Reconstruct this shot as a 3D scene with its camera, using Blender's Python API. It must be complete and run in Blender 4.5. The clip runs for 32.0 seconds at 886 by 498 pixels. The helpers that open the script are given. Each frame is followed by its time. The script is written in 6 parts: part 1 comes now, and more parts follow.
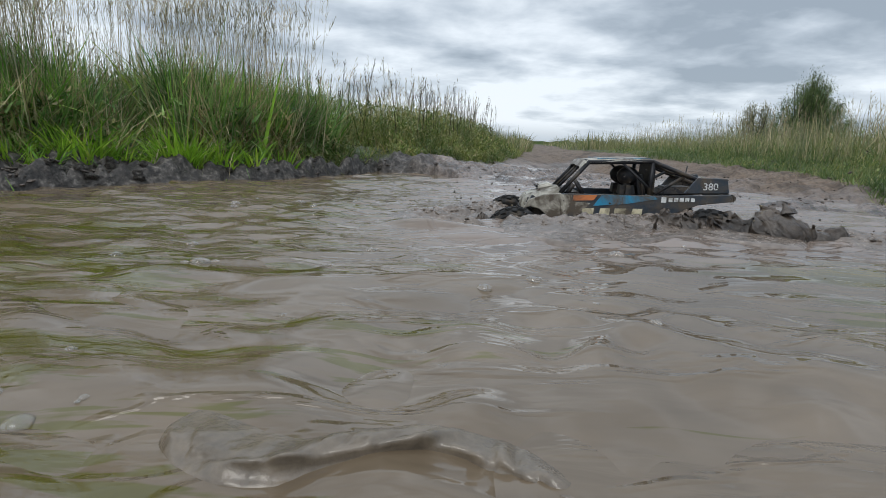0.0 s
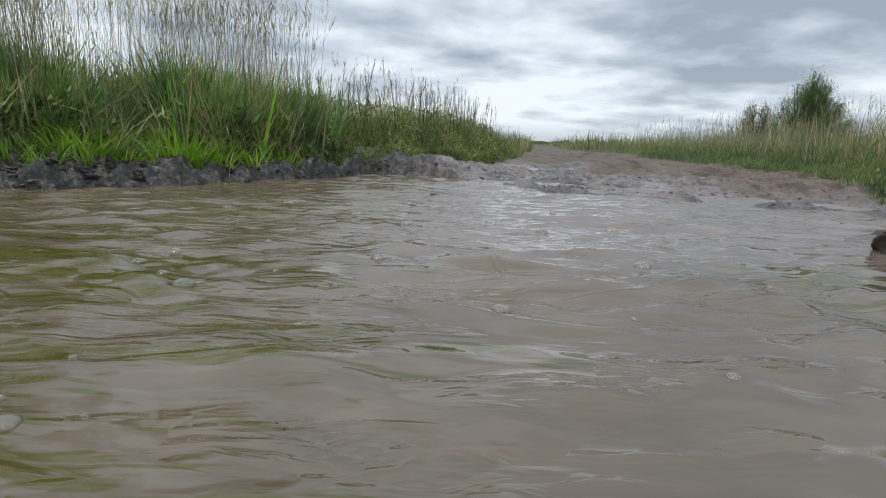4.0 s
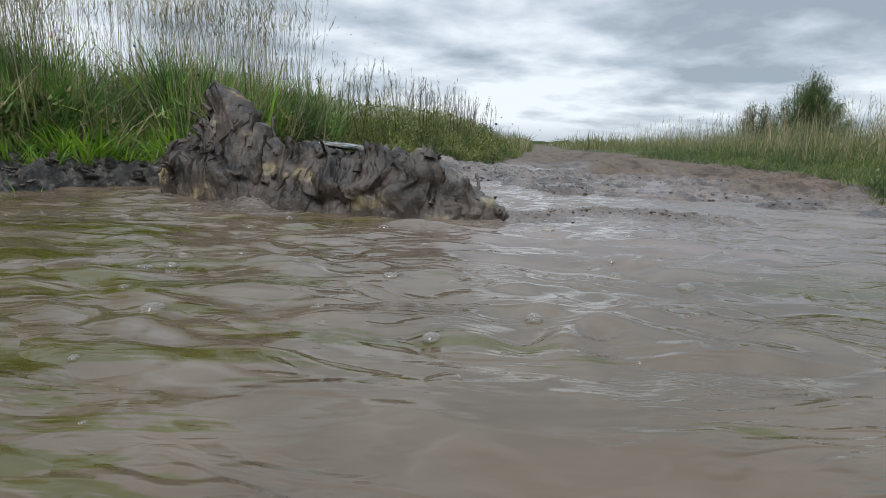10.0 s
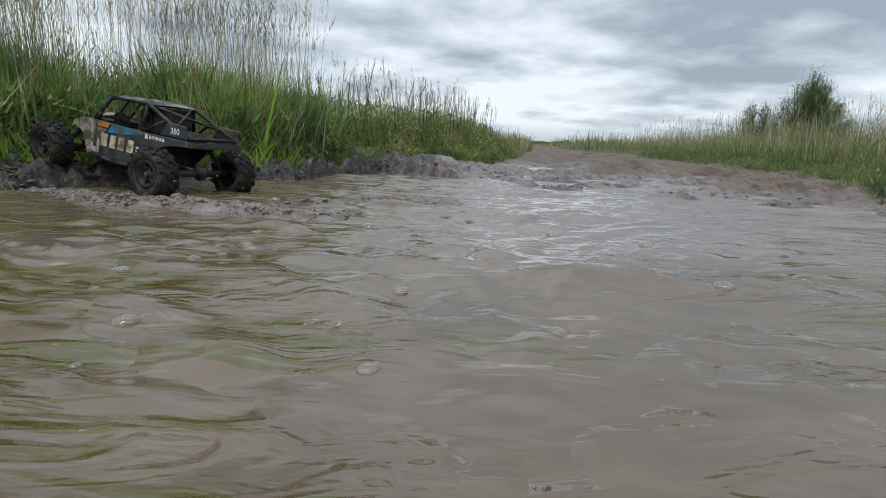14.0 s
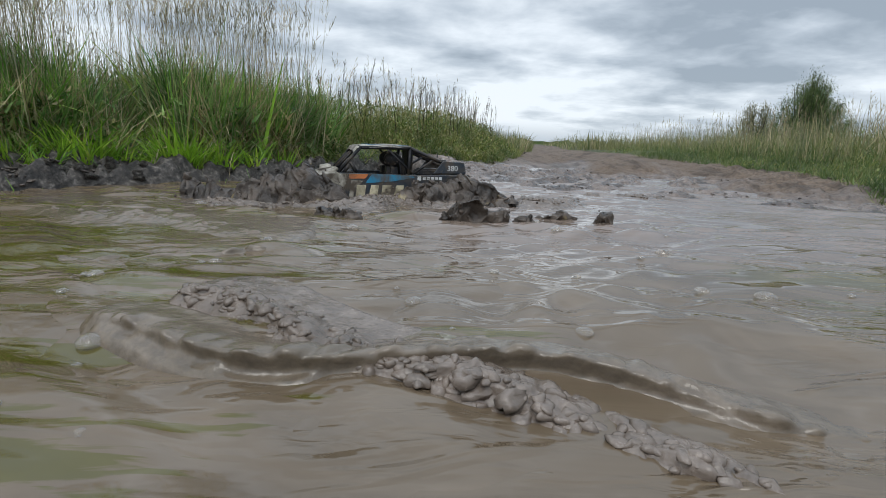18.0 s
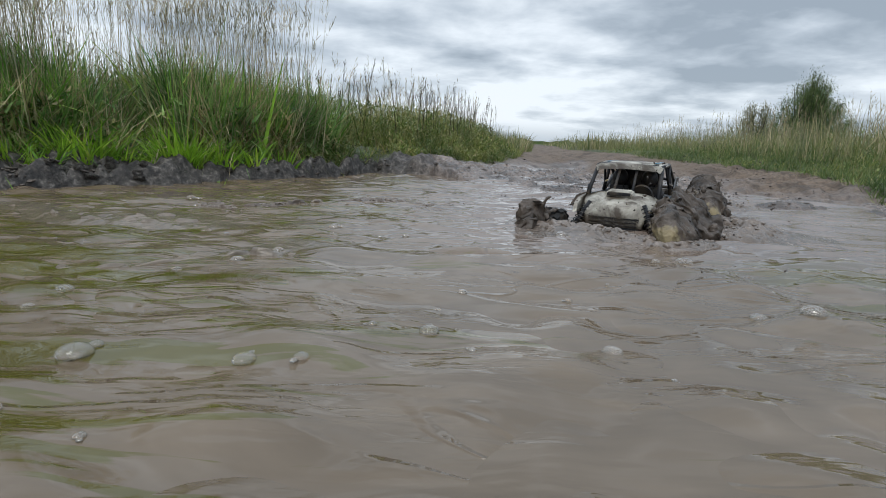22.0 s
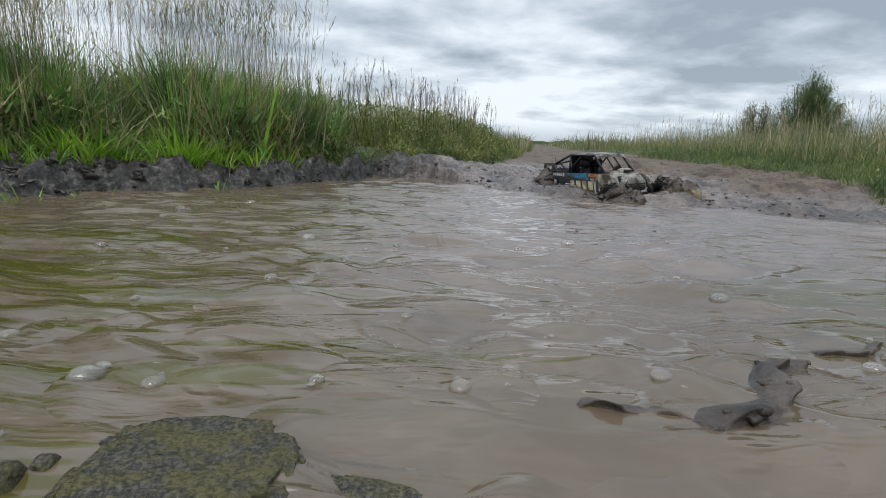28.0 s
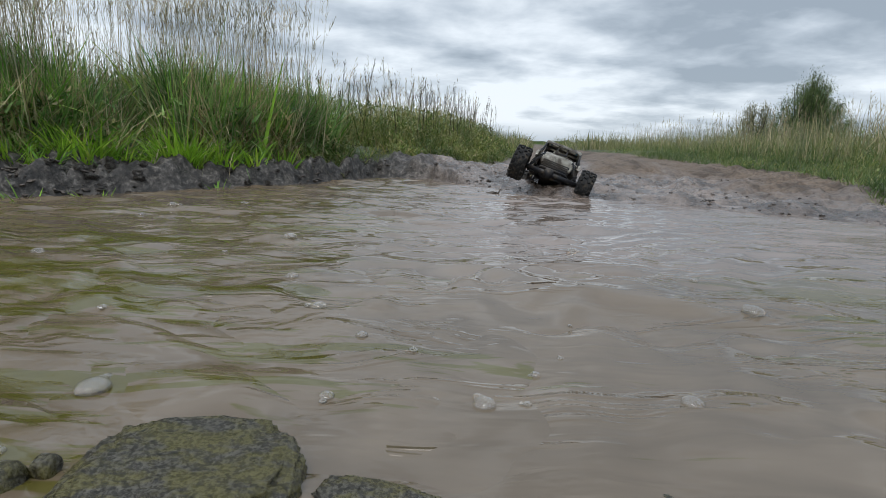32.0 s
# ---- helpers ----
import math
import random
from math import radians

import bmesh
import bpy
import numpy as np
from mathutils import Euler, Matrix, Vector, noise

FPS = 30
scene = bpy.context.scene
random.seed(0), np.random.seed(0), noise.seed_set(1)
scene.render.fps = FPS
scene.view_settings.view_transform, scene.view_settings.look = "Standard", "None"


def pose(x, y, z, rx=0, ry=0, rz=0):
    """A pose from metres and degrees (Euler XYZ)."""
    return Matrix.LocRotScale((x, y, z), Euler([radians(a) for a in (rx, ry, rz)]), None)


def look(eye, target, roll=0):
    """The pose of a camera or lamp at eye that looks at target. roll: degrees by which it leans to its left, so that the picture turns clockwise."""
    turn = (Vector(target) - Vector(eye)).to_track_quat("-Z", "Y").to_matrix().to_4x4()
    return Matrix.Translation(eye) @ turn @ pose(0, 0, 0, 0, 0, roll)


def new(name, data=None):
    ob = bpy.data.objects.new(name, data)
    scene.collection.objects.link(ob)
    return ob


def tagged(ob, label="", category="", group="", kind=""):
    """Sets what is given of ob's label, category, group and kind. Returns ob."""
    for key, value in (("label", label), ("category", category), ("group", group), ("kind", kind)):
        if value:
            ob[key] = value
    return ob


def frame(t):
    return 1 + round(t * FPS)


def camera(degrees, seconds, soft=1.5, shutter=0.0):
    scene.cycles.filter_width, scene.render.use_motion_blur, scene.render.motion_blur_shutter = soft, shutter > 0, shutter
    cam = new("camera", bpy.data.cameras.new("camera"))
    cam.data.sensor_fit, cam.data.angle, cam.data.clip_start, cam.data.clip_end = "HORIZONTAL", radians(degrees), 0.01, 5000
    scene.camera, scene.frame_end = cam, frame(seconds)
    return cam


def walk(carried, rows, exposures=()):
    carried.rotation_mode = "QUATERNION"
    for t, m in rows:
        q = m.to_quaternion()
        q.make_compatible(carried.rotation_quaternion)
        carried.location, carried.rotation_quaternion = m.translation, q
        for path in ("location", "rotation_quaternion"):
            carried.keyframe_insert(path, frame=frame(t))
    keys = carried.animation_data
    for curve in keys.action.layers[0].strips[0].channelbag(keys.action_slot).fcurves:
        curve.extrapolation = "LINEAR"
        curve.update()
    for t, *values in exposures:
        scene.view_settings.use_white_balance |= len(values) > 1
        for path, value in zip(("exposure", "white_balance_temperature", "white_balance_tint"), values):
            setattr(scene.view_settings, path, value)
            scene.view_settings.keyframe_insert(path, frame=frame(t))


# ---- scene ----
cam = camera(80, 32.0, soft=0.6, shutter=0.15)
EYE = (0.0, 0.0, 0.18)
VIEW = look(EYE, (0.0, 1.0, 0.18 - math.tan(radians(11.6))), 2.3)
walk(cam, [(0.0, VIEW), (32.0, VIEW)], exposures=[(0.0, 0.0), (32.0, 0.0)])

# ---- world and sun: an overcast day with layered cloud ----
world = bpy.data.worlds.new("overcast")
scene.world = world
world.use_nodes = True
wt = world.node_tree
wt.nodes.clear()


def wn(kind, **kw):
    n = wt.nodes.new(kind)
    for k, v in kw.items():
        n.inputs[k].default_value = v
    return n


def wmath(op, a, b=None):
    n = wt.nodes.new("ShaderNodeMath")
    n.operation = op
    for i, v in enumerate((a, b)):
        if v is None:
            continue
        if isinstance(v, (int, float)):
            n.inputs[i].default_value = v
        else:
            wt.links.new(v, n.inputs[i])
    return n.outputs[0]


w_out = wt.nodes.new("ShaderNodeOutputWorld")
w_bg = wt.nodes.new("ShaderNodeBackground")
w_tc = wt.nodes.new("ShaderNodeTexCoord")
w_sep = wt.nodes.new("ShaderNodeSeparateXYZ")
wt.links.new(w_tc.outputs["Generated"], w_sep.inputs[0])
w_up = wmath("ADD", wmath("MAXIMUM", w_sep.outputs[2], 0.0), 0.16)
w_cx = wmath("DIVIDE", w_sep.outputs[0], w_up)
w_cy = wmath("DIVIDE", w_sep.outputs[1], w_up)
w_pos = wt.nodes.new("ShaderNodeCombineXYZ")
wt.links.new(w_cx, w_pos.inputs[0])
wt.links.new(w_cy, w_pos.inputs[1])
w_n1 = wn("ShaderNodeTexNoise", Scale=0.62, Detail=5.0, Roughness=0.5, Distortion=0.1)
w_n2 = wn("ShaderNodeTexNoise", Scale=2.2, Detail=5.0, Roughness=0.55, Distortion=0.15)
w_map = wt.nodes.new("ShaderNodeMapping")
w_map.inputs["Location"].default_value = (5.1, 2.6, 0.4)
wt.links.new(w_pos.outputs[0], w_map.inputs[0])
wt.links.new(w_map.outputs[0], w_n1.inputs["Vector"])
wt.links.new(w_map.outputs[0], w_n2.inputs["Vector"])
w_mix = wmath("ADD", wmath("MULTIPLY", w_n1.outputs[0], 0.68), wmath("MULTIPLY", w_n2.outputs[0], 0.32))
w_low = wmath("MAXIMUM", wmath("MULTIPLY", wmath("SUBTRACT", 0.20, w_sep.outputs[2]), 0.27), -0.04)
w_mix = wmath("ADD", w_mix, w_low)
# the deck thickens to the east
w_mix = wmath("SUBTRACT", w_mix, wmath("MULTIPLY", wmath("SUBTRACT", w_sep.outputs[0], 0.1), 0.07))
w_ramp = wt.nodes.new("ShaderNodeValToRGB")
for e, (p, c) in zip((w_ramp.color_ramp.elements[0], w_ramp.color_ramp.elements[1], w_ramp.color_ramp.elements.new(0.5), w_ramp.color_ramp.elements.new(0.58)),
                     ((0.40, (0.37, 0.44, 0.52, 1)), (0.68, (1.34, 1.41, 1.47, 1)), (0.47, (0.56, 0.64, 0.73, 1)), (0.57, (0.94, 1.02, 1.10, 1)))):
    e.position, e.color = p, c
wt.links.new(w_mix, w_ramp.inputs[0])
w_sky = wt.nodes.new("ShaderNodeTexSky")
w_sky.sky_type = "NISHITA"
w_sky.sun_disc = False
w_sky.sun_elevation = radians(61)
w_sky.sun_rotation = radians(200)
w_skys = wt.nodes.new("ShaderNodeMixRGB")
w_skys.blend_type = "MULTIPLY"
w_skys.inputs[0].default_value = 1.0
w_skys.inputs[2].default_value = (0.08, 0.08, 0.08, 1)
wt.links.new(w_sky.outputs[0], w_skys.inputs[1])
w_blend = wt.nodes.new("ShaderNodeMixRGB")
w_blend.inputs[0].default_value = 0.9
wt.links.new(w_skys.outputs[0], w_blend.inputs[1])
wt.links.new(w_ramp.outputs[0], w_blend.inputs[2])
# a slate band of far cloud along the skyline
w_far = wt.nodes.new("ShaderNodeMixRGB")
w_far.inputs[2].default_value = (0.46, 0.54, 0.62, 1)
w_band = wt.nodes.new("ShaderNodeMapRange")
w_band.interpolation_type = "SMOOTHSTEP"
for k_, v_ in (("From Min", 0.045), ("From Max", 0.004), ("To Max", 0.75)):
    w_band.inputs[k_].default_value = v_
wt.links.new(w_sep.outputs[2], w_band.inputs["Value"])
wt.links.new(w_band.outputs[0], w_far.inputs[0])
wt.links.new(w_blend.outputs[0], w_far.inputs[1])
wt.links.new(w_far.outputs[0], w_bg.inputs[0])
# an overcast sky is brightest overhead
w_mid = wmath("MULTIPLY", wmath("MAXIMUM", wmath("SUBTRACT", wmath("MINIMUM", w_sep.outputs[2], 0.52), 0.27), 0.0), 3.4)
w_top = wmath("MULTIPLY", wmath("MAXIMUM", wmath("SUBTRACT", w_sep.outputs[2], 0.52), 0.0), 1.6)
w_zen = wmath("ADD", 1.0, wmath("ADD", w_mid, w_top))
wt.links.new(w_zen, w_bg.inputs[1])
wt.links.new(w_bg.outputs[0], w_out.inputs[0])

sun = new("sun", bpy.data.lights.new("sun", "SUN"))
sun.data.energy, sun.data.angle, sun.data.color = 1.15, radians(30), (1.0, 0.96, 0.9)
sun.matrix_world = look((math.sin(radians(200)) * 5, math.cos(radians(200)) * 5, 9.0), (0, 0, 0))


# ---- materials ----
def material(name, rough=0.6, metal=0.0, spec=0.5):
    m = bpy.data.materials.new(name)
    m.use_nodes = True
    b = m.node_tree.nodes["Principled BSDF"]
    b.inputs["Roughness"].default_value = rough
    b.inputs["Metallic"].default_value = metal
    b.inputs["Specular IOR Level"].default_value = spec
    return m, m.node_tree, b


def noise_tex(nt, scale, detail=4.0, rough=0.55, coord="Object", distort=0.0, stretch=None):
    tc = nt.nodes.new("ShaderNodeTexCoord")
    n = nt.nodes.new("ShaderNodeTexNoise")
    n.inputs["Scale"].default_value = scale
    n.inputs["Detail"].default_value = detail
    n.inputs["Roughness"].default_value = rough
    n.inputs["Distortion"].default_value = distort
    src = tc.outputs[coord]
    if stretch:
        mp = nt.nodes.new("ShaderNodeMapping")
        mp.inputs["Scale"].default_value = stretch
        nt.links.new(src, mp.inputs[0])
        src = mp.outputs[0]
    nt.links.new(src, n.inputs["Vector"])
    return n


def ramp(nt, fac, stops):
    r = nt.nodes.new("ShaderNodeValToRGB")
    els = r.color_ramp.elements
    while len(els) < len(stops):
        els.new(0.5)
    for e, (p, c) in zip(els, stops):
        e.position, e.color = p, (*c, 1)
    nt.links.new(fac, r.inputs[0])
    return r


def mix(nt, fac, a, b, mode="MIX"):
    n = nt.nodes.new("ShaderNodeMixRGB")
    n.blend_type = mode
    for i, v in enumerate((fac, a, b)):
        if isinstance(v, (int, float)):
            n.inputs[i].default_value = v
        elif isinstance(v, tuple):
            n.inputs[i].default_value = (*v, 1)
        else:
            nt.links.new(v, n.inputs[i])
    return n.outputs[0]


def bump(nt, bsdf, *layers):
    last = None
    for tex, strength, dist in layers:
        b = nt.nodes.new("ShaderNodeBump")
        b.inputs["Strength"].default_value = strength
        b.inputs["Distance"].default_value = dist
        nt.links.new(tex, b.inputs["Height"])
        if last:
            nt.links.new(last, b.inputs["Normal"])
        last = b.outputs[0]
    nt.links.new(last, bsdf.inputs["Normal"])


def mud_material(name, dark, light, r0, r1, bumps=0.6, fine=90.0, thin=None, patch=5.0, spec=0.5):
    m, nt, b = material(name, 0.5, 0.0, spec)
    big = noise_tex(nt, patch, 5.0)
    small = noise_tex(nt, fine, 6.0, 0.65)
    # thin: a pale stop painted for light showing through the mud
    c = ramp(nt, big.outputs[0], ((0.35, dark), (0.61, light)) + ((0.66, thin),) if thin else ((0.35, dark), (0.65, light)))
    c2 = ramp(nt, small.outputs[0], ((0.3, (0.65, 0.65, 0.65)), (0.7, (1.2, 1.2, 1.2))))
    nt.links.new(mix(nt, 1.0, c.outputs[0], c2.outputs[0], "MULTIPLY"), b.inputs["Base Color"])
    rr = ramp(nt, small.outputs[0], ((0.35, (r0,) * 3), (0.7, (r1,) * 3)))
    nt.links.new(rr.outputs[0], b.inputs["Roughness"])
    mid = noise_tex(nt, fine * 0.3, 4.0)
    bump(nt, b, (mid.outputs[0], bumps, 0.02), (small.outputs[0], bumps, 0.006))
    return m


MUD = mud_material("wet mud", (0.07, 0.056, 0.045), (0.15, 0.12, 0.10), 0.25, 0.6)
MUD_DARK = mud_material("dark bank mud", (0.048, 0.042, 0.036), (0.17, 0.150, 0.128), 0.16, 0.55, 1.0)
MUD_CRUMB = mud_material("dark mud crumbs", (0.045, 0.036, 0.029), (0.12, 0.096, 0.078), 0.3, 0.6, 0.7)
# dark and pale tones stand for shaded undersides and light through thin mud
MUD_SPLASH = mud_material("thrown mud", (0.020, 0.0145, 0.010), (0.112, 0.087, 0.068), 0.20, 0.55, 0.6, 55.0, (0.26, 0.21, 0.12), 11.0, 0.35)
MUD_WAVE = mud_material("rolling muddy water", (0.125, 0.098, 0.068), (0.175, 0.138, 0.103), 0.06, 0.20, 0.22, 60.0, None, 9.0, 0.5)
MUD_FOAM = mud_material("churned mud water", (0.115, 0.090, 0.070), (0.19, 0.152, 0.124), 0.10, 0.34, 0.35, 70.0, None, 9.0, 0.5)


def ground_material():
    m, nt, b = material("ground")
    big = noise_tex(nt, 1.6, 6.0)
    small = noise_tex(nt, 70.0, 6.0, 0.7)
    soil = ramp(nt, big.outputs[0], ((0.35, (0.122, 0.094, 0.077)), (0.65, (0.232, 0.181, 0.150))))
    grit = ramp(nt, small.outputs[0], ((0.3, (0.6, 0.6, 0.6)), (0.7, (1.2, 1.2, 1.2))))
    soil2 = mix(nt, 1.0, soil.outputs[0], grit.outputs[0], "MULTIPLY")
    # dark spots: patches of damp, and the shade in crevices put into the colour
    spots = noise_tex(nt, 24.0, 5.0, 0.7, distort=0.6)
    sp = ramp(nt, spots.outputs[0], ((0.38, (0.34, 0.31, 0.28)), (0.48, (1, 1, 1))))
    soil2 = mix(nt, 1.0, soil2, sp.outputs[0], "MULTIPLY")
    rut = noise_tex(nt, 3.0, 6.0, 0.65, distort=0.4, stretch=(3.2, 0.5, 1.0))
    rp = ramp(nt, rut.outputs[0], ((0.40, (0.38, 0.35, 0.32)), (0.50, (1.05, 1.05, 1.05))))
    soil2 = mix(nt, 0.8, soil2, rp.outputs[0], "MULTIPLY")
    drier = nt.nodes.new("ShaderNodeAttribute")
    drier.attribute_name = "dry"
    tan = ramp(nt, small.outputs[0], ((0.32, (0.060, 0.042, 0.029)), (0.68, (0.195, 0.142, 0.102))))
    soil2 = mix(nt, drier.outputs["Fac"], soil2, mix(nt, 0.75, tan.outputs[0], rp.outputs[0], "MULTIPLY"))
    peat = nt.nodes.new("ShaderNodeAttribute")
    peat.attribute_name = "peat"
    dark = ramp(nt, small.outputs[0], ((0.36, (0.018, 0.015, 0.012)), (0.52, (0.058, 0.050, 0.042)), (0.70, (0.20, 0.178, 0.154))))
    # pale dry tops, with the shade under overhangs put into the colour
    lip_mottle = ramp(nt, spots.outputs[0], ((0.42, (0.30, 0.27, 0.24)), (0.56, (1.15, 1.15, 1.15))))
    soil2 = mix(nt, peat.outputs["Fac"], soil2, mix(nt, 1.0, dark.outputs[0], lip_mottle.outputs[0], "MULTIPLY"))
    at = nt.nodes.new("ShaderNodeAttribute")
    at.attribute_name = "turf"
    turf = ramp(nt, small.outputs[0], ((0.3, (0.02, 0.028, 0.008)), (0.7, (0.075, 0.085, 0.03))))
    nt.links.new(mix(nt, at.outputs["Fac"], soil2, turf.outputs[0]), b.inputs["Base Color"])
    rr = ramp(nt, spots.outputs[0], ((0.38, (0.07, 0.07, 0.07)), (0.6, (0.34, 0.34, 0.34))))
    damp = mix(nt, peat.outputs["Fac"], rr.outputs[0], (0.62, 0.62, 0.62))
    nt.links.new(mix(nt, drier.outputs["Fac"], damp, (0.85, 0.85, 0.85)), b.inputs["Roughness"])
    mid = noise_tex(nt, 22.0, 5.0, 0.6)
    bump(nt, b, (mid.outputs[0], 0.55, 0.03), (small.outputs[0], 0.6, 0.006))
    return m


def water_material():
    m, nt, b = material("muddy water", 0.005)
    b.inputs["IOR"].default_value = 1.5
    place = nt.nodes.new("ShaderNodeNewGeometry").outputs["Position"]

    def patches(scale, detail, distort, stretch):
        n = noise_tex(nt, scale, detail, 0.55, distort=distort)
        mp = nt.nodes.new("ShaderNodeMapping")
        mp.inputs["Scale"].default_value = stretch
        nt.links.new(place, mp.inputs[0])
        nt.links.new(mp.outputs[0], n.inputs["Vector"])
        return n.outputs[0]

    def arith(op, a, c):
        n = nt.nodes.new("ShaderNodeMath")
        n.operation = op
        for k, v in enumerate((a, c)):
            if isinstance(v, (int, float)):
                n.inputs[k].default_value = v
            else:
                nt.links.new(v, n.inputs[k])
        return n.outputs[0]

    def drifting(scale, detail, distort, stretch):
        return noise_tex(nt, scale, detail, 0.5, distort=distort, stretch=stretch).outputs[0]

    def step_up(v, lo, hi):
        n = nt.nodes.new("ShaderNodeMapRange")
        n.interpolation_type = "SMOOTHSTEP"
        n.inputs["From Min"].default_value, n.inputs["From Max"].default_value = lo, hi
        nt.links.new(v, n.inputs["Value"])
        return n.outputs[0]

    big = patches(1.7, 2.0, 0.8, (0.8, 1.5, 0.1))
    ribbon = patches(4.2, 4.0, 1.7, (0.45, 3.2, 0.1))
    shred = drifting(20.0, 4.0, 1.4, (0.4, 2.6, 0.1))
    silt = patches(6.0, 4.0, 1.2, (0.8, 1.9, 0.1))
    sep = nt.nodes.new("ShaderNodeSeparateXYZ")
    nt.links.new(place, sep.inputs[0])
    # clearer olive water lies to the west, coloured in part for the mirrored grass, and at the near east side; the
    # wheels keep the middle silted
    mixf = arith("ADD", arith("ADD", arith("MULTIPLY", big, 0.26), arith("MULTIPLY", ribbon, 0.48)), arith("MULTIPLY", shred, 0.26))
    middle = arith("MULTIPLY", step_up(sep.outputs[0], -0.30, 0.10), step_up(sep.outputs[0], 0.46, 0.22))
    far_east = arith("MULTIPLY", step_up(sep.outputs[0], 0.15, 0.40), step_up(sep.outputs[1], 0.72, 1.0))
    calm = arith("MAXIMUM", middle, far_east)
    # more silt far off, with sky sheen there put into the colour too
    mixf = arith("ADD", mixf, arith("MULTIPLY", arith("MAXIMUM", calm, arith("MULTIPLY", step_up(sep.outputs[1], 0.85, 1.35), 0.55)), 0.085))
    c = ramp(nt, mixf, ((0.473, (0.086, 0.073, 0.018)), (0.493, (0.132, 0.098, 0.065))))
    c2 = ramp(nt, silt, ((0.3, (0.80, 0.79, 0.76)), (0.7, (1.14, 1.14, 1.14))))
    # thick mauve slurry over the far east flat
    thick = arith("MULTIPLY", far_east, step_up(silt, 0.36, 0.50))
    # paler body: slurry in the east, sky sheen put into the colour mid-puddle
    slurry_sheen = arith("MULTIPLY", step_up(sep.outputs[0], -0.25, 0.15), step_up(sep.outputs[1], 0.55, 0.95))
    body = mix(nt, slurry_sheen, c.outputs[0], (0.185, 0.143, 0.117))
    nt.links.new(mix(nt, 1.0, body, c2.outputs[0], "MULTIPLY"), b.inputs["Base Color"])
    east = arith("MULTIPLY", thick, step_up(sep.outputs[0], 0.45, 0.80))
    nt.links.new(mix(nt, east, (0.005,) * 3, (0.22,) * 3), b.inputs["Roughness"])
    rip = noise_tex(nt, 16.0, 2.0, 0.45, distort=0.6, stretch=(0.45, 1.7, 1.0))
    fine = noise_tex(nt, 44.0, 2.0, 0.5, distort=0.7, stretch=(0.55, 1.6, 1.0))
    calmer = noise_tex(nt, 5.0, 2.0, 0.5, distort=0.6, stretch=(0.6, 1.5, 1.0))
    fine_h = arith("MULTIPLY", fine.outputs[0], step_up(calmer.outputs[0], 0.40, 0.66))
    # thin winding creases where small ripples meet
    fold = noise_tex(nt, 5.5, 3.0, 0.5, distort=1.6, stretch=(0.55, 1.5, 1.0))
    crease = arith("MULTIPLY", step_up(arith("ABSOLUTE", arith("SUBTRACT", fold.outputs[0], 0.5), 0.0), 0.055, 0.0), step_up(calmer.outputs[0], 0.44, 0.56))
    bump(nt, b, (rip.outputs[0], 0.10, 0.02), (fine_h, 0.55, 0.004), (crease, 0.6, 0.0036))
    return m


def blade_material(name, stops, rough=0.45, trans=0.26):
    m, nt, b = material(name, rough, 0.0, 0.3)
    g = nt.nodes.new("ShaderNodeNewGeometry")
    c = ramp(nt, g.outputs["Random Per Island"], stops)
    n = noise_tex(nt, 25.0, 3.0)
    k = ramp(nt, n.outputs[0], ((0.3, (0.7, 0.7, 0.7)), (0.7, (1.25, 1.25, 1.25))))
    col = mix(nt, 1.0, c.outputs[0], k.outputs[0], "MULTIPLY")
    drift = noise_tex(nt, 4.5, 3.0, 0.6)
    tint = ramp(nt, drift.outputs[0], ((0.38, (0.52, 0.62, 0.55)), (0.62, (1.32, 1.25, 1.10))))
    col = mix(nt, 1.0, col, tint.outputs[0], "MULTIPLY")
    nt.links.new(col, b.inputs["Base Color"])
    t = nt.nodes.new("ShaderNodeBsdfTranslucent")
    nt.links.new(col, t.inputs[0])
    ms = nt.nodes.new("ShaderNodeMixShader")
    ms.inputs[0].default_value = trans
    nt.links.new(b.outputs[0], ms.inputs[1])
    nt.links.new(t.outputs[0], ms.inputs[2])
    nt.links.new(ms.outputs[0], nt.nodes["Material Output"].inputs[0])
    return m


GROUND = ground_material()
WATER = water_material()
GRASS = blade_material("green grass", ((0.0, (0.055, 0.130, 0.024)), (0.35, (0.150, 0.290, 0.078)), (0.65, (0.250, 0.360, 0.130)), (0.84, (0.33, 0.32, 0.15)), (1.0, (0.42, 0.33, 0.21))))
GRASS_BANK = blade_material("bright bank grass", ((0.0, (0.075, 0.19, 0.026)), (0.5, (0.17, 0.36, 0.05)), (0.8, (0.28, 0.44, 0.08)), (1.0, (0.42, 0.42, 0.12))))
GRASS_LOW = blade_material("verge grass", ((0.0, (0.065, 0.11, 0.022)), (0.5, (0.17, 0.22, 0.055)), (0.8, (0.28, 0.27, 0.10)), (1.0, (0.38, 0.31, 0.18))))
GRASS_EAST = blade_material("east verge grass", ((0.0, (0.075, 0.125, 0.040)), (0.5, (0.13, 0.185, 0.058)), (0.85, (0.20, 0.225, 0.085)), (1.0, (0.28, 0.25, 0.14))))
GRASS_FRESH = blade_material("fresh grass", ((0.0, (0.16, 0.32, 0.03)), (0.6, (0.25, 0.44, 0.045)), (1.0, (0.38, 0.48, 0.09))))
GRASS_DRY = blade_material("dry stems", ((0.0, (0.15, 0.115, 0.07)), (0.5, (0.36, 0.30, 0.195)), (1.0, (0.54, 0.48, 0.35))), 0.6, 0.3)
GRASS_FAR = blade_material("meadow grass", ((0.0, (0.13, 0.165, 0.060)), (0.45, (0.20, 0.215, 0.090)), (0.8, (0.31, 0.275, 0.165)), (1.0, (0.41, 0.36, 0.25))))
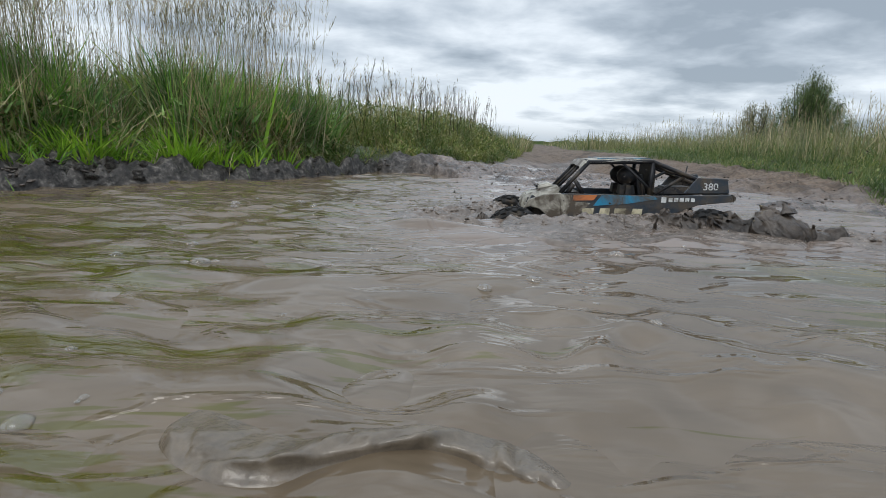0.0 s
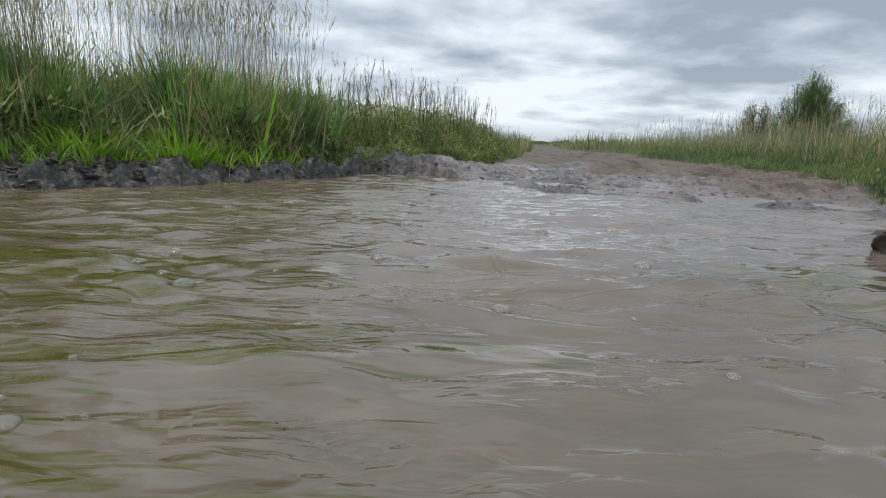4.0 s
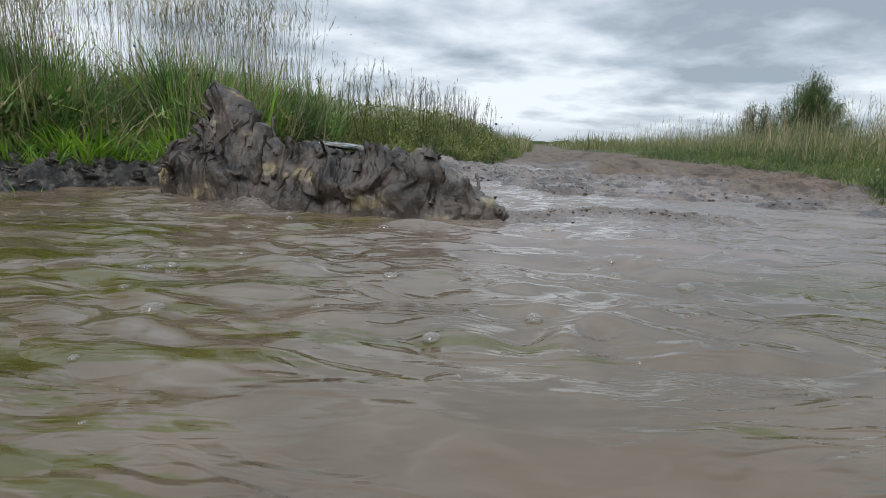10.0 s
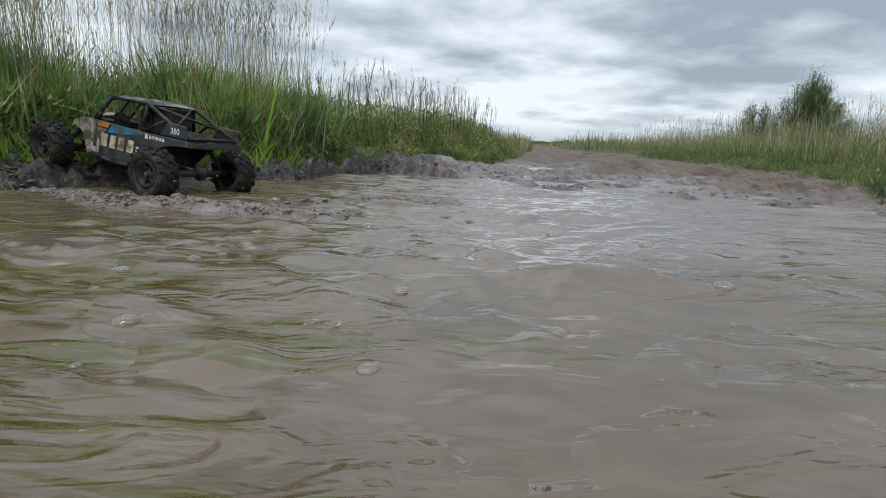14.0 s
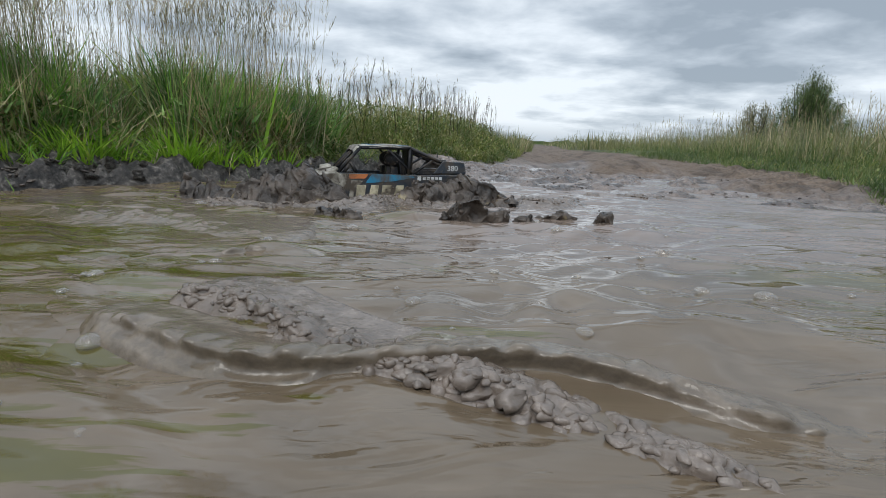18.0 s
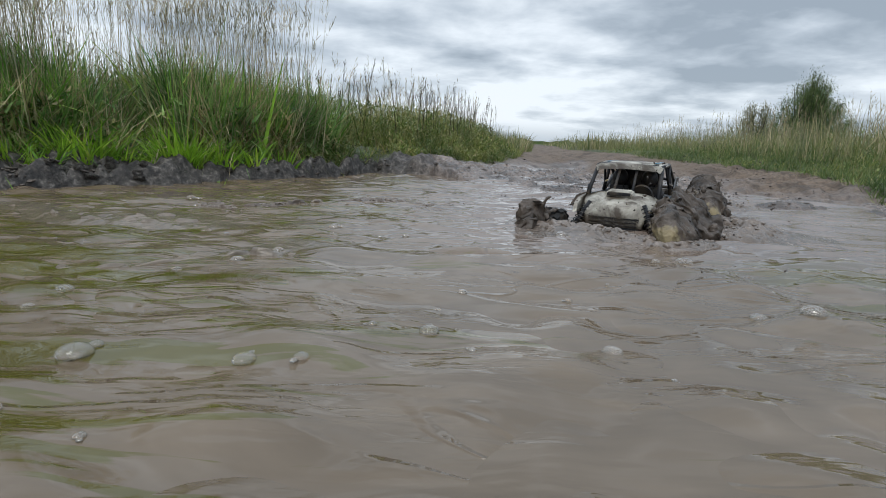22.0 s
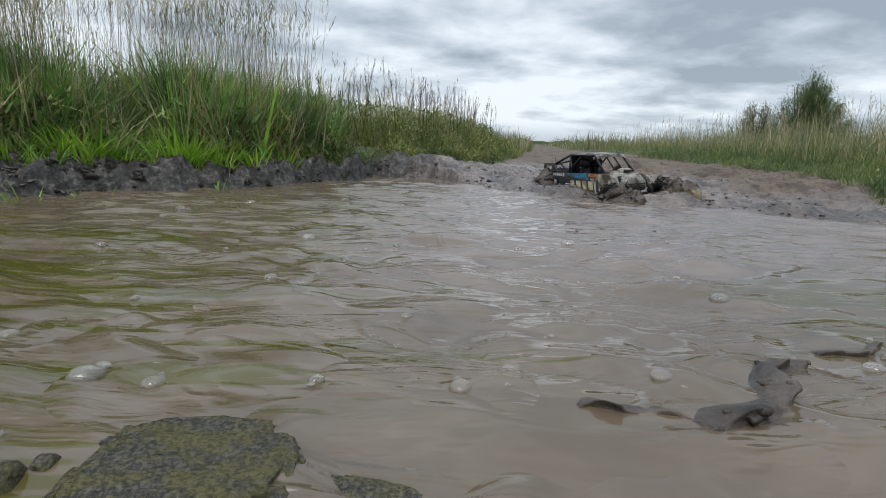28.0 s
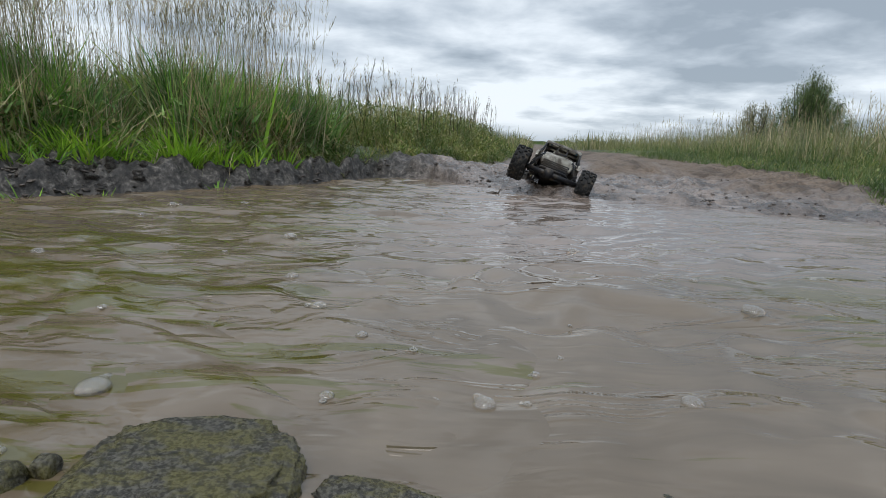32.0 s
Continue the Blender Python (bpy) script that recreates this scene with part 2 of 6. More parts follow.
HERB_DARK = blade_material("dark dry herb", ((0.0, (0.03, 0.024, 0.015)), (0.6, (0.07, 0.05, 0.03)), (1.0, (0.06, 0.075, 0.025))), 0.7, 0.1)
LEAF = blade_material("bush leaves", ((0.0, (0.07, 0.12, 0.04)), (0.6, (0.13, 0.19, 0.07)), (1.0, (0.22, 0.25, 0.12))))
LEAF_GREY = blade_material("grey bush leaves", ((0.0, (0.13, 0.15, 0.08)), (1.0, (0.26, 0.25, 0.16))))
BARK = mud_material("bark", (0.05, 0.04, 0.03), (0.10, 0.085, 0.065), 0.7, 0.9)


def paint_material(name, colour, rough=0.4, dirt=0.45, metal=0.0, spec=0.5):
    m, nt, b = material(name, rough, metal, spec)
    n = noise_tex(nt, 22.0, 6.0, 0.65, distort=0.5)
    f = ramp(nt, n.outputs[0], ((0.60 - dirt * 0.4, (0, 0, 0)), (0.80 - dirt * 0.4, (1, 1, 1))))
    nt.links.new(mix(nt, f.outputs[0], colour, (0.078, 0.060, 0.042)), b.inputs["Base Color"])
    nt.links.new(mix(nt, f.outputs[0], (rough,) * 3, (0.5,) * 3), b.inputs["Roughness"])
    s = noise_tex(nt, 160.0, 4.0)
    bump(nt, b, (s.outputs[0], 0.25, 0.002), (n.outputs[0], 0.3, 0.004))
    return m


CREAM = paint_material("muddy cream shell", (0.46, 0.43, 0.36), 0.35, 0.58)
BLUE = paint_material("blue stripe", (0.02, 0.20, 0.34), 0.35, 0.48)
ORANGE = paint_material("orange decal", (0.50, 0.16, 0.05), 0.4, 0.4)
NAVY = paint_material("dark blue shell", (0.022, 0.032, 0.045), 0.3, 0.46)
BLACK = paint_material("black plastic", (0.014, 0.014, 0.016), 0.45, 0.3, 0.0, 0.25)
RUBBER = paint_material("muddy rubber", (0.014, 0.014, 0.014), 0.65, 0.36, 0.0, 0.2)
METAL = paint_material("grey metal", (0.30, 0.30, 0.30), 0.35, 0.4, 0.7)
WHITE_INK = paint_material("white print", (0.62, 0.62, 0.60), 0.4, 0.25)
YELLOW_INK = paint_material("pale yellow print", (0.56, 0.50, 0.34), 0.4, 0.35)


# ---- mesh helpers ----
def part(name, bm, mat, parent=None, label="", smooth=False):
    me = bpy.data.meshes.new(name)
    bm.normal_update()
    bm.to_mesh(me)
    bm.free()
    me.materials.append(mat)
    if smooth:
        for p in me.polygons:
            p.use_smooth = True
    ob = new(name, me)
    if parent:
        ob.parent = parent
    if label:
        ob["label"] = label
    return ob


def mesh_np(name, verts, quads, mat, smooth=False):
    me = bpy.data.meshes.new(name)
    verts, quads = np.asarray(verts, np.float32), np.asarray(quads, np.int32)
    me.vertices.add(len(verts))
    me.vertices.foreach_set("co", verts.ravel())
    me.loops.add(quads.size)
    me.loops.foreach_set("vertex_index", quads.ravel())
    me.polygons.add(len(quads))
    me.polygons.foreach_set("loop_start", np.arange(0, quads.size, 4, dtype=np.int32))
    me.polygons.foreach_set("use_smooth", np.full(len(quads), smooth, dtype=bool))
    me.update(calc_edges=True)
    me.materials.append(mat)
    return new(name, me)


def grid_quads(nx, ny):
    i = np.arange(nx - 1)[:, None] * ny + np.arange(ny - 1)[None, :]
    return np.stack([i, i + ny, i + ny + 1, i + 1], -1).reshape(-1, 4)


RNG = np.random.default_rng(7)


class Waves:
    """A smooth random height made of many plane waves; works on arrays."""

    def __init__(self, seed, lengths, amps, spread=3.2, heading=0.0):
        r = np.random.default_rng(seed)
        n = len(lengths)
        a = heading + (r.random(n) - 0.5) * spread
        k = 2 * np.pi / np.asarray(lengths)
        self.kx, self.ky, self.ph, self.am = k * np.cos(a), k * np.sin(a), r.random(n) * 6.283, np.asarray(amps)

    def __call__(self, x, y):
        out = np.zeros(np.broadcast(x, y).shape)
        for kx, ky, ph, am in zip(self.kx, self.ky, self.ph, self.am):
            out += am * np.sin(kx * x + ky * y + ph)
        return out


# ---- the plan: shore, verges, ground height ----
SHORE_A = np.radians([-180, -120, -90, -60, -40, -34, -28, -21, -16, -10, -7.5, -2, 5, 12, 18, 24, 33, 40, 60, 90, 120, 180])
SHORE_R = np.array([0.12, 0.55, 1.4, 1.75, 1.67, 1.75, 1.81, 1.92, 2.02, 2.31, 2.54, 2.47, 2.15, 1.88, 1.90, 1.91, 1.86, 1.87, 1.9, 1.8, 0.55, 0.12])
LUMPS = Waves(5, np.linspace(0.05, 0.34, 26), np.linspace(0.0011, 0.0042, 26), 6.28)
HILLS = Waves(8, np.linspace(2.5, 24, 14), np.linspace(0.006, 0.035, 14), 6.28)


def lattice(x, y, f, seed):
    """Smooth value noise on arrays, about -1 to 1."""
    x, y = x * f + seed * 17.3, y * f - seed * 9.1
    ix, iy = np.floor(x), np.floor(y)
    u, v = x - ix, y - iy
    u, v = u * u * (3 - 2 * u), v * v * (3 - 2 * v)

    def h(a, b):
        q = np.sin(a * 127.1 + b * 311.7 + seed * 74.7) * 43758.5453
        return (q - np.floor(q)) * 2 - 1

    a = h(ix, iy) * (1 - u) + h(ix + 1, iy) * u
    b = h(ix, iy + 1) * (1 - u) + h(ix + 1, iy + 1) * u
    return a * (1 - v) + b * v


def churn(x, y):
    """Trampled, cloddy relief in metres."""
    wx, wy = x + 0.02 * lattice(x, y, 18, 4), y + 0.02 * lattice(x, y, 18, 5)
    out = 0.011 * (0.45 - np.abs(lattice(wx, wy, 9, 1))) + 0.008 * (0.45 - np.abs(lattice(wx, wy, 21, 2)))
    return out + 0.0045 * lattice(wx, wy, 38, 3) + 0.003 * lattice(wx, wy, 64, 6)


def verge_left(y):
    return np.interp(y, [-3, 0, 0.8, 1.39, 1.69, 1.85, 2.13, 2.5, 2.88, 3.3, 3.9, 5.0, 6.8, 12, 30, 200, 900], [-2.2, -1.7, -1.4, -1.24, -0.98, -0.72, -0.53, -0.35, -0.15, 0.12, 0.38, 0.67, 0.96, 1.9, 4.6, 30, 135])


def verge_right(y):
    return np.interp(y, [-3, 0.5, 1.3, 1.75, 2.84, 3.6, 5.4, 9.2, 12, 30, 200, 900], [2.3, 1.9, 1.52, 1.5, 1.9, 1.98, 2.1, 2.5, 2.85, 5.6, 33, 145])


def smooth(e0, e1, v):
    t = np.clip((v - e0) / (e1 - e0), 0, 1)
    return t * t * (3 - 2 * t)


def ground_z(x, y):
    x, y = np.asarray(x, float), np.asarray(y, float)
    r, a = np.hypot(x, y), np.arctan2(x, y)
    s = r - np.interp(a, SHORE_A, SHORE_R) + LUMPS(x * 0.5, y * 0.5) * 0.6
    left = smooth(0.10, -0.04, a) * smooth(-2.6, -2.2, a)
    bed = -0.095 * (1 - np.exp(np.minimum(s, 0) / 0.14))
    lip = 0.060 * smooth(0.0, 0.035, s) + 0.02 * smooth(0.06, 0.5, s) + 0.03 * smooth(0.4, 2.5, s)
    flat = 0.014 * smooth(0.0, 0.10, s) + 0.010 * smooth(0.1, 1.2, s) + 0.045 * smooth(1.0, 6.0, s)
    z = bed + left * lip + (1 - left) * flat
    near = np.exp(-np.maximum(s, 0) / 3.5)
    z = z + LUMPS(x, y) * smooth(-0.02, 0.1, s) * near * (0.9 + 0.9 * left * smooth(0.5, 0.1, s)) + churn(x, y) * smooth(-0.06, 0.06, s) * np.exp(-np.maximum(s, 0) / 6.0) * (1.9 + 1.5 * left * smooth(0.4, 0.1, s) - 1.1 * (1 - left) * smooth(0.6, 0.15, s))
    off = np.maximum(np.maximum(verge_left(y) - x, x - verge_right(y)), 0)
    z = z + 0.05 * smooth(0.0, 0.5, off) * smooth(0.15, 0.5, s) + HILLS(x, y) * smooth(3, 14, r) * 0.6
    # ruts along the track
    mid = 0.5 * (verge_left(y) + verge_right(y))
    for o in (-0.45, 0.55):
        z = z - 0.03 * np.exp(-((x - mid - o) / 0.13) ** 2) * smooth(0.9, 2.0, s) * smooth(30, 5, r)
    # wheel ruts that follow the foot of the east bank
    in_ = verge_right(y) - x + 0.05 * lattice(x, y, 1.3, 21)
    for o, w_, d_ in ((0.16, 0.05, 0.022), (0.34, 0.06, 0.030), (0.56, 0.05, 0.024), (0.80, 0.07, 0.026), (1.05, 0.05, 0.016)):
        z = z - d_ * (0.7 + 0.5 * lattice(x, y, 2.3, 22)) * np.exp(-((in_ - o) / w_) ** 2) * smooth(0.25, 0.7, s) * smooth(14, 5, r)
    z = z + 0.045 * smooth(0.75, 0.05, in_) * smooth(0.2, 0.9, s) * smooth(30, 6, r)
    z = z + (0.035 + 0.035 * smooth(2.5, 3.2, y) * smooth(7, 5, y)) * np.exp(-((x - mid - 0.1) / 0.22) ** 2) * smooth(1.2, 2.6, s) * smooth(30, 5, r)
    return z


def graded(lo, hi, step, far_lo, far_hi, n):
    left = lo - (np.geomspace(step, lo - far_lo, n))[::-1]
    right = hi + np.geomspace(step, far_hi - hi, n)
    return np.concatenate([left, np.arange(lo, hi + step / 2, step), right])


GX = graded(-1.8, 2.2, 0.0115, -900, 900, 70)
GY = graded(1.1, 3.4, 0.0115, -900, 900, 80)
gx, gy = np.meshgrid(GX, GY, indexing="ij")
gz = ground_z(gx, gy)
ground = mesh_np("ground", np.stack([gx, gy, gz], -1).reshape(-1, 3), grid_quads(len(GX), len(GY)), GROUND, True)
tagged(ground, "grey-brown wet mud track between grassy verges", "ground", kind="structure")
turf = np.maximum(smooth(-0.02, 0.12, verge_left(gy) - gx), smooth(-0.02, 0.12, gx - verge_right(gy)))
turf = np.maximum(turf, smooth(-0.5, -1.5, gy))
att = ground.data.attributes.new("turf", "FLOAT", "POINT")
att.data.foreach_set("value", turf.ravel().astype(np.float32))

# the track dries towards its crown further off
bank = smooth(0.75, 0.25, verge_right(gy) - gx + 0.15 * lattice(gx, gy, 3.1, 12)) * smooth(1.6, 2.3, gy)
dry = np.maximum(smooth(3.4, 5.2, gy + 0.4 * lattice(gx, gy, 2.2, 9)), bank)
crown = np.exp(-((gx - 0.5 * (verge_left(gy) + verge_right(gy)) - 0.1) / 0.34) ** 2)
dry = np.maximum(dry, smooth(0.35, 0.75, crown) * smooth(2.6, 3.2, gy + 0.3 * lattice(gx, gy, 4.0, 14)))
att = ground.data.attributes.new("dry", "FLOAT", "POINT")
att.data.foreach_set("value", dry.ravel().astype(np.float32))

# dark peaty mud along the grassy lip
sh = np.hypot(gx, gy) - np.interp(np.arctan2(gx, gy), SHORE_A, SHORE_R)
peat = smooth(0.07, -0.12, np.arctan2(gx, gy)) * smooth(-0.25, -0.05, sh) * smooth(0.6, 0.25, sh)
att = ground.data.attributes.new("peat", "FLOAT", "POINT")
att.data.foreach_set("value", peat.ravel().astype(np.float32))

# ---- the water: sheets of ripples that slide through one another ----
def sheet_height(seed, heading, amp):
    """The height of one sheet as a function of its own x and y."""
    swell = Waves(seed, np.linspace(0.20, 0.70, 14), amp * np.linspace(0.35, 0.95, 14), 1.0, heading)
    short = Waves(seed + 1, np.linspace(0.07, 0.18, 16), amp * np.linspace(0.14, 0.38, 16), 1.8, heading)
    tiny = Waves(seed + 2, np.linspace(0.024, 0.055, 12), amp * np.linspace(0.03, 0.08, 12), 1.6, heading)
    chop = Waves(seed + 3, np.linspace(0.036, 0.11, 16), amp * np.linspace(0.06, 0.17, 16), 1.7, heading)

    wavelet = Waves(seed + 4, np.linspace(0.050, 0.135, 16), amp * np.linspace(0.15, 0.36, 16), 2.9, heading)

    def height(x, y):
        wx = x + 0.05 * np.sin(y * 5.1 + seed) + 0.03 * np.sin(x * 9.0 - y * 4.0)
        wy = y + 0.05 * np.sin(x * 4.3 - seed) + 0.025 * np.sin(x * 8.0 + y * 7.0)
        env = 0.35 + 0.65 * smooth(0.35, 0.8, 0.5 + 0.5 * np.sin(x * 2.1 + seed) * np.cos(y * 2.7 - seed))
        env2 = smooth(0.35, 0.9, 0.5 + 0.5 * np.sin(wx * 6.3 + 2 * seed) * np.cos(wy * 8.1 + seed)) * smooth(1.6, 0.9, y)
        far = smooth(0.45, 0.95, y) * smooth(1.3, 0.3, x)
        z = (1 - 0.35 * smooth(0.5, 1.1, y)) * swell(wx, wy) + short(wx, wy) * env * (0.75 + 0.25 * smooth(0.3, 0.6, y)) + tiny(wx, wy) * (0.6 * env2 + 1.3 * smooth(-0.08, -0.26, x) * smooth(0.80, 0.45, y)) + 1.9 * chop(wx, wy) * far + wavelet(wx, wy) * smooth(0.85, 0.45, y) * (0.45 + 0.75 * smooth(0.3, 0.9, 0.5 + 0.5 * np.sin(wx * 4.7 - seed) * np.cos(wy * 6.1 + 2 * seed)))
        return z + 9.0 * np.maximum(z, 0) ** 2

    return height


SHEETS = ((sheet_height(11, 1.38, 0.0026), 0.0, 0.10, -0.30), (sheet_height(23, 1.80, 0.0023), 2.0, -0.22, -0.20))


def water_sheet(height, label):
    xs = np.concatenate([np.arange(-2.9, -1.4, 0.016), np.arange(-1.4, 0.95, 0.0068), np.arange(0.95, 2.9, 0.016)])
    ys = np.concatenate([np.arange(-0.9, -0.05, 0.02), np.arange(-0.05, 1.15, 0.0052), np.arange(1.15, 2.5, 0.0075), np.arange(2.5, 3.6, 0.014)])
    x, y = np.meshgrid(xs, ys, indexing="ij")
    ob = mesh_np("water", np.stack([x, y, height(x, y)], -1).reshape(-1, 3), grid_quads(len(xs), len(ys)), WATER, True)
    return tagged(ob, label, "water", kind="structure")


WATER_A = water_sheet(SHEETS[0][0], "rippled grey-brown muddy puddle water reflecting the sky")
WATER_B = water_sheet(SHEETS[1][0], "rippled grey-brown muddy puddle water reflecting the sky")

# ---- grass ----
def blades(base, height, width, lean, bend, az, segs=4):
    """Curved tapering blades as quads. base (n,3); the rest (n,)."""
    n = len(base)
    out = []
    d = np.stack([np.cos(az), np.sin(az), np.zeros(n)], -1)
    side = np.stack([-np.sin(az), np.cos(az), np.zeros(n)], -1)
    tw = RNG.random(n) * 3.14
    side = side * np.cos(tw)[:, None] + d * np.sin(tw)[:, None]
    for i in range(segs + 1):
        t = i / segs
        ang = lean + bend * t
        # running sum along the curve
        if i == 0:
            p = base.copy()
        else:
            p = p + (d * np.sin(ang)[:, None] + np.array([0, 0, 1]) * np.cos(ang)[:, None]) * (height / segs)[:, None]
        w = width * (1 - t ** 1.6 * 0.93) * 0.5
        out += [p - side * w[:, None], p + side * w[:, None]]
    v = np.stack(out, 1).reshape(-1, 3)
    k = 2 * (segs + 1)
    q = np.array([[2 * i, 2 * i + 1, 2 * i + 3, 2 * i + 2] for i in range(segs)])
    return v, (np.arange(n)[:, None, None] * k + q[None]).reshape(-1, 4)


def join_sets(sets):
    vs, qs, o = [], [], 0
    for v, q in sets:
        vs.append(v)
        qs.append(q + o)
        o += len(v)
    return np.concatenate(vs), np.concatenate(qs)


def on_ground(x, y, sink=0.01):
    return np.stack([x, y, ground_z(x, y) - sink], -1)


CLUMP = Waves(31, np.linspace(0.15, 1.1, 18), np.full(18, 0.25), 6.28)


def scatter_left(n, y0, y1, depth, first=0.0):
    y = y0 + (y1 - y0) * RNG.random(n * 2) ** 1.25
    x = verge_left(y) - first - depth * RNG.random(n * 2) ** 1.1
    keep = (CLUMP(x, y) + RNG.normal(0, 0.4, n * 2)) > -0.45
    return x[keep][:n], y[keep][:n]


def grass_patch(name, x, y, h, w, mat, label, lean=0.1, bend=0.9, segs=4):
    n = len(x)
    hh = h * (0.55 + 0.65 * RNG.random(n)) * (1 + 0.12 * np.clip(CLUMP(x * 0.7, y * 0.7), -1, 1))
    v, q = blades(on_ground(x, y), hh, w * (0.6 + 0.8 * RNG.random(n)), np.abs(RNG.normal(0, lean, n)), np.abs(RNG.normal(0, bend, n)), RNG.random(n) * 6.283, segs)
    ob = mesh_np(name, v, q, mat)
    return tagged(ob, label, "grass", kind="stuff")


def stems(name, x, y, h, mat, label, head=0.14, n_spike=10, w=0.0018):
    """Dry flowering stems with loose seed heads."""
    n = len(x)
    hh = h * (0.65 + 0.5 * RNG.random(n))
    base = on_ground(x, y)
    az = RNG.random(n) * 6.283
    lean, bend = np.abs(RNG.normal(0, 0.06, n)), np.abs(RNG.normal(0, 0.18, n))
    sets = [blades(base, hh, np.full(n, w), lean, bend, az, 5)]
    v = sets[0][0].reshape(n, 12, 3)
    tip, below = v[:, 10], v[:, 8]
    axis = (tip - below) / np.linalg.norm(tip - below, axis=1)[:, None]
    for i in range(n_spike):
        t = RNG.random(n)
        b = tip - axis * (head * t)[:, None] * (0.6 + 0.6 * RNG.random(n))[:, None]
        ln = (0.012 + 0.03 * t) * (0.6 + 0.8 * RNG.random(n))
        sets.append(blades(b, ln, np.full(n, 0.0027), 0.15 + 0.55 * RNG.random(n) * (0.3 + t), RNG.random(n) * 0.5, RNG.random(n) * 6.283, 2))
    vv, qq = join_sets(sets)
    ob = mesh_np(name, vv, qq, mat)
    return tagged(ob, label, "grass", kind="stuff")


x, y = scatter_left(17000, 1.0, 2.5, 0.9, 0.16)
grass_patch("tall_grass", x, y, 0.32 * (0.80 + 0.20 * smooth(-1.9, -1.2, x)), 0.0056, GRASS, "dense tall green grass on the puddle bank", 0.13, 0.65)
x, y = scatter_left(1000, 1.0, 2.5, 0.40, 0.17)
grass_patch("broad_grass", x, y, 0.35, 0.0090, GRASS_BANK, "broad bright green blades among the tall grass", 0.14, 0.6)
x, y = scatter_left(3000, 1.0, 2.4, 0.4, 0.15)
grass_patch("leaning_grass", x, y, 0.30, 0.005, GRASS, "tangled leaning grass at the front of the bank", 0.5, 1.6)
x, y = scatter_left(17000, 2.1, 7.0, 1.5, 0.0)
grass_patch("verge_grass", x, y, 0.29 * (0.3 + 0.7 * smooth(0.0, 0.45, verge_left(y) - x)), 0.0040, GRASS_LOW, "soft green grass and herbs along the track verge", 0.35, 1.3)
x, y = scatter_left(14000, 6.0, 30.0, 6.0, 0.0)
grass_patch("meadow_grass", x, y, 0.30, 0.012, GRASS_FAR, "distant green and tan meadow grass", 0.15, 0.7, 3)
x, y = scatter_left(3000, 0.9, 2.4, 1.2, 0.14)
stems("flowering_grass", x, y, 0.80, GRASS_DRY, "tall tan flowering grass stems with feathery seed heads")
x, y = scatter_left(500, 2.3, 5.5, 1.2, 0.4)
stems("verge_stems", x, y, 0.46, GRASS_DRY, "thin tan flowering stems on the verge")
x, y = scatter_left(170, 3.0, 6.2, 0.8, 0.25)
stems("dock_stems", x, y, 0.44, HERB_DARK, "dark brown dried dock stalks", 0.16, 22, 0.006)
x, y = scatter_left(1200, 0.9, 2.3, 0.10, 0.06)
grass_patch("lip_grass", x, y, 0.06, 0.0055, GRASS, "short grass at the edge of the mud lip", 0.3, 1.1)
x, y = scatter_left(4000, 0.9, 2.3, 0.6, 0.10)
grass_patch("dead_grass", x, y, 0.34, 0.0036, GRASS_DRY, "dead straw-coloured grass among the green", 0.4, 1.5)

# right verge and meadow
n = 9000
y = 1.2 + 5.0 * RNG.random(n) ** 1.3
x = verge_right(y) - 0.04 + 0.5 * RNG.random(n) ** 1.3
grass_patch("short_grass", x, y, 0.07, 0.0042, GRASS_EAST, "short green grass creeping over the track's edge", 0.5, 1.2)
n = 34000
y = 1.0 + 8.0 * RNG.random(n) ** 1.4
x = verge_right(y) + (0.3 + 1.4 * y * 0.6) * RNG.random(n) ** 1.15
grass_patch("verge_grass", x, y, 0.17 * (0.3 + 0.7 * smooth(0.0, 0.7, x - verge_right(y))), 0.0040, GRASS_EAST, "green grass along the far verge", 0.3, 1.1)
n = 24000
y = 2.2 + 14.0 * RNG.random(n) ** 1.2
x = verge_right(y) + 0.35 + (0.5 + y * 0.9) * RNG.random(n)
grass_patch("meadow_grass", x, y, 0.33, 0.0042, GRASS_FAR, "tan and green meadow grass behind the track", 0.12, 0.7)
n = 2600
y = 2.6 + 9.0 * RNG.random(n) ** 1.2
x = verge_right(y) + 0.5 + (0.4 + y * 0.7) * RNG.random(n)
stems("meadow_stems", x, y, 0.42, GRASS_DRY, "tan seed-head stems in the meadow", 0.12, 8, 0.004)
n = 18000
y = 12 + 60 * RNG.random(n) ** 1.5
x = verge_right(y) + (y * 1.1) * RNG.random(n)
grass_patch("meadow_grass", x, y, 0.42, 0.018, GRASS_FAR, "distant tan meadow grass", 0.15, 0.6, 3)


def leaf_mass(name, x, y, h, size, mat, label):
    """Soft herb foliage: small leaves at all heights up to h."""
    n = len(x)
    base = on_ground(x, y)
    base[:, 2] += h * RNG.random(n) ** 1.2
    v, q = blades(base, size * (0.5 + RNG.random(n)), size * 0.3 * (0.6 + 0.8 * RNG.random(n)), 0.3 + 1.1 * RNG.random(n), RNG.random(n) * 0.9, RNG.random(n) * 6.283, 2)
    return tagged(mesh_np(name, v, q, mat), label, "herbs", kind="stuff")


x, y = scatter_left(42000, 2.15, 6.5, 1.2, 0.02)
leaf_mass("herbs", x, y, 0.26 * (0.2 + 0.8 * smooth(0.0, 0.4, verge_left(y) - x)), 0.027, GRASS_LOW, "low green herbs and clover on the verge")
x, y = scatter_left(9000, 1.1, 2.4, 0.5, 0.10)
leaf_mass("herbs", x, y, 0.20, 0.045, GRASS, "leafy green undergrowth between the grass")
n = 16000
y = 1.4 + 8.0 * RNG.random(n) ** 1.3
